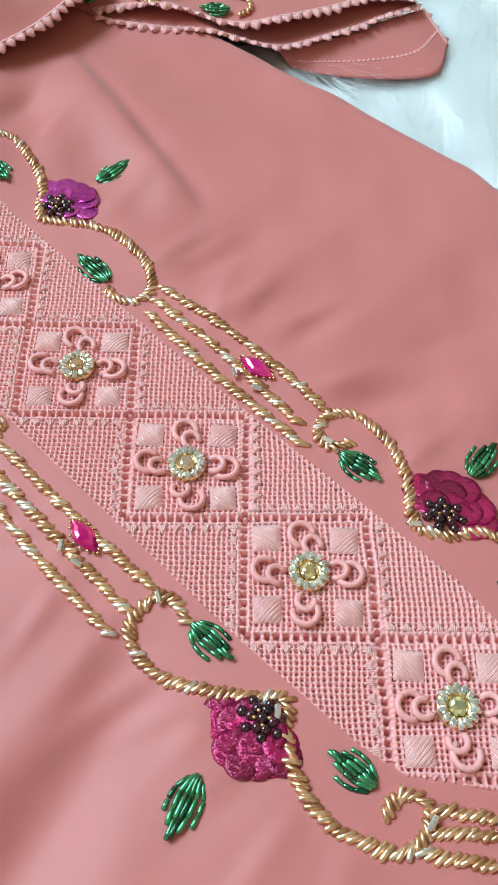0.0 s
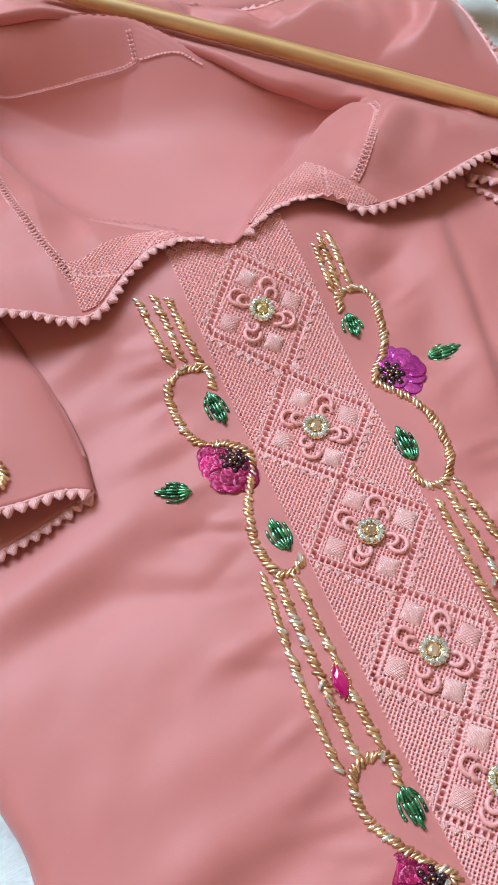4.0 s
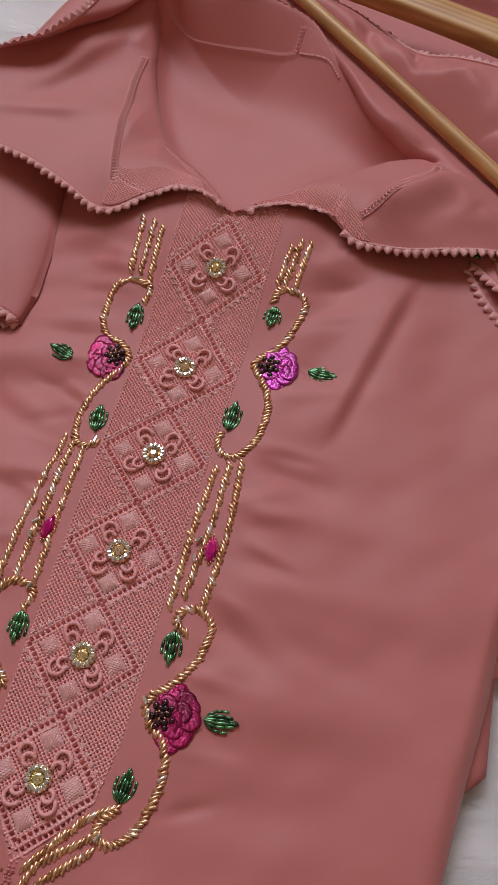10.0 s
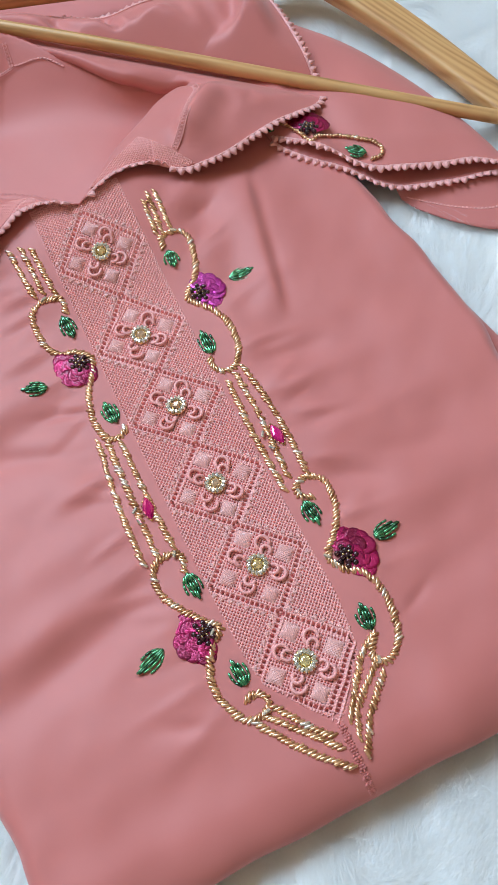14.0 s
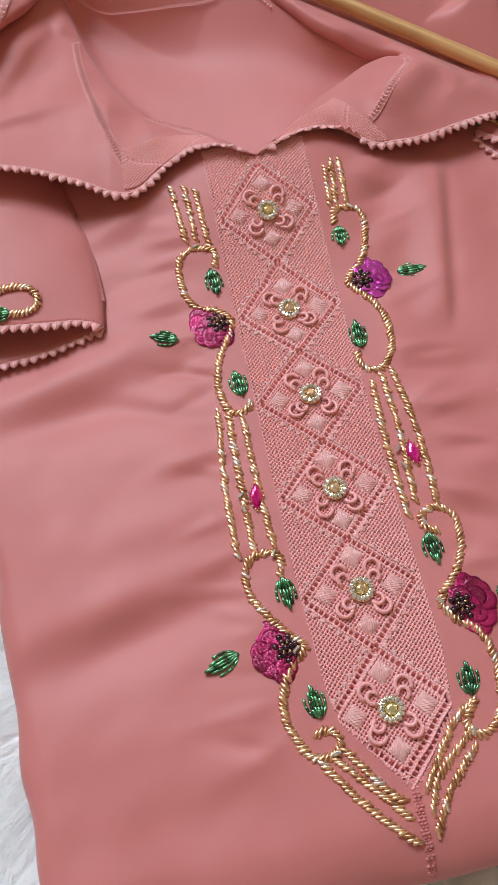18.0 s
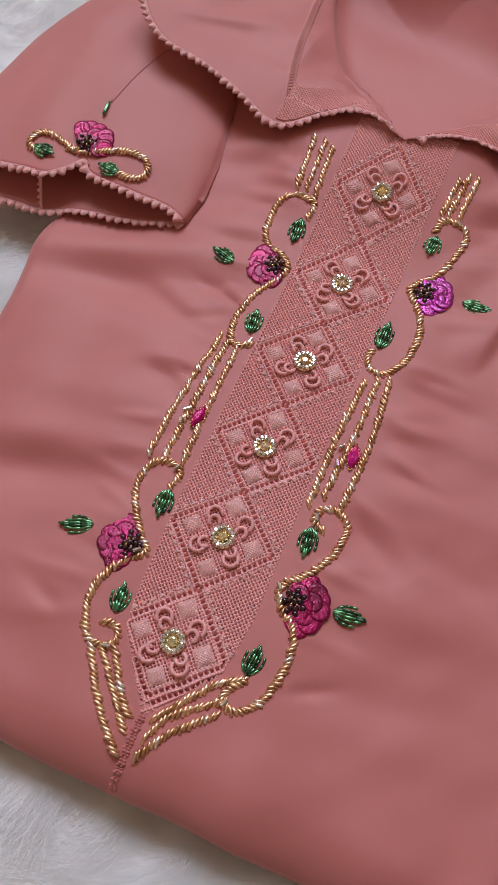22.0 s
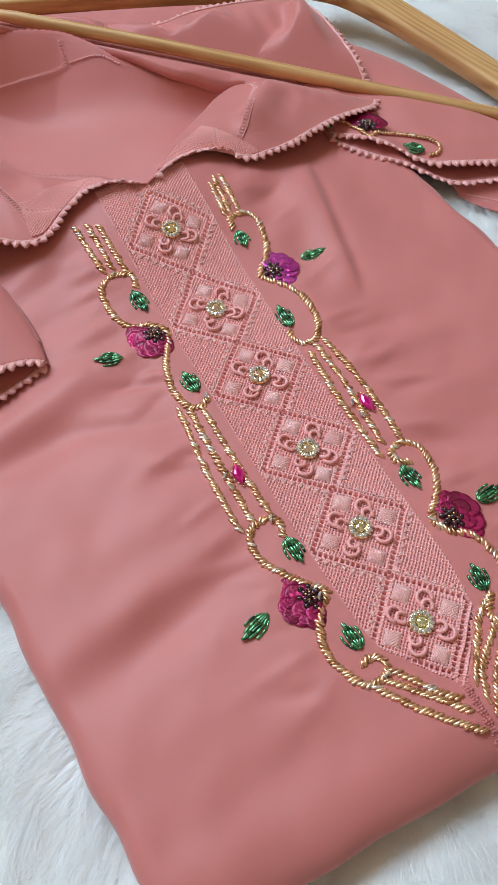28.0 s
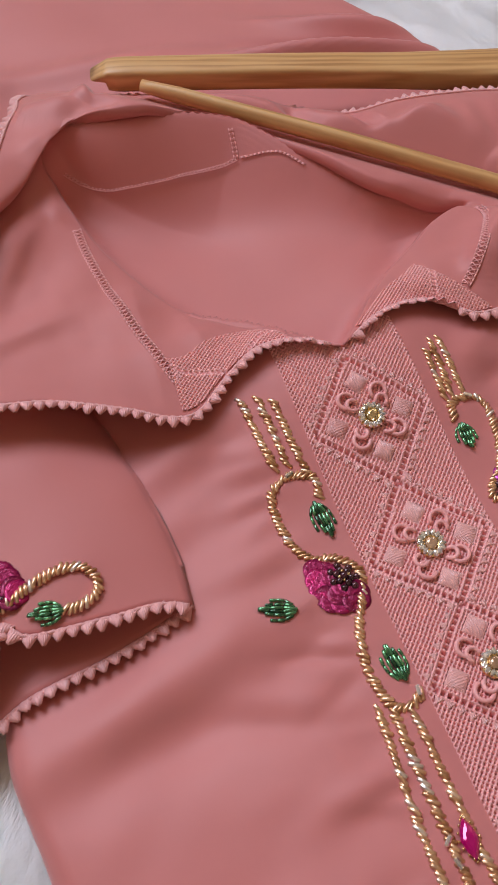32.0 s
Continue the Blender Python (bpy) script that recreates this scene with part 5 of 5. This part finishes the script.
leaf((-212, 132), (-196.5, 129.5), sleeve_left, ON_L, pull=False, seed=22)
leaf((-182, 168), (-183.5, 180), sleeve_left, ON_L, lines=2, wide=0.9, pull=False, seed=23)
flower(-182, 144, 66, 1.0, sleeve_left, SEQUIN, ON_L, False, 5)
rope([(148, 232.5), (155, 223.6), (159.2, 214), (162.5, 202), (170, 204.2), (180, 203), (189.3, 197.5), (197.6, 189.5), (203.8, 183), (204.7, 177.3), (201.2, 173), (195.4, 174)], sleeve_right, "bead_hook", "curling rope of slanted gold bugle beads", place=ON_R, seed=53, slant=50, long=3.4)
leaf((193.6, 178.5), (183, 190), sleeve_right, ON_R, pull=False, seed=24)
flower(166, 212.5, 50, 0.85, sleeve_right, SEQUIN, ON_R, False, 6)
leaf((147, 227), (142.6, 227.5), sleeve_right, ON_R, lines=3, wide=1.5, pull=False, seed=25)

# the seam that runs up the folded sleeve
_q = [np.array(ON_L(x, y, -0.14)[0]) / MM for x, y in spline([(-183, 180), (-179, 204), (-173, 228), (-165, 250)], 30)]
_v, _f = tube(np.array(_q), 1.0, 10, 0.3)
put("seam", mesh_from("seam", _v * MM, _f, CLOTH), sleeve_left, "fine raised seam")
# the slit between the two lips of the folded cuff
_a, _b = SLEEVE_L[np.argmin(np.abs(SLEEVE_L[:, 0, 0] + 199)), 0], SLEEVE_L_LOW[np.argmin(np.abs(SLEEVE_L_LOW[:, 0, 0] + 196)), 0]
_q = _a + (_b - _a) * np.linspace(0, 1, 12)[:, None]
_q[:, 2] -= 1.5
edging(_q, np.array([(-1.0, 0.1, 0.3)] * 12), sleeve_left, 3.4, 10, 0.62)
# hem stitches of the lower cuff, and its own edging
_q = np.array([CUFF_UNDER[k, 9] for k in range(4, 60)])
_q[:, 2] += 0.4
ladder(_q, sleeve_right, "row of hem stitches", 0.8, 2.4)
edging(np.array([CUFF_UNDER[-1, k] for k in range(16)]), np.array([(1.0, 0.2, 0.0)] * 16), sleeve_right, 6.4, 9, 0.8)
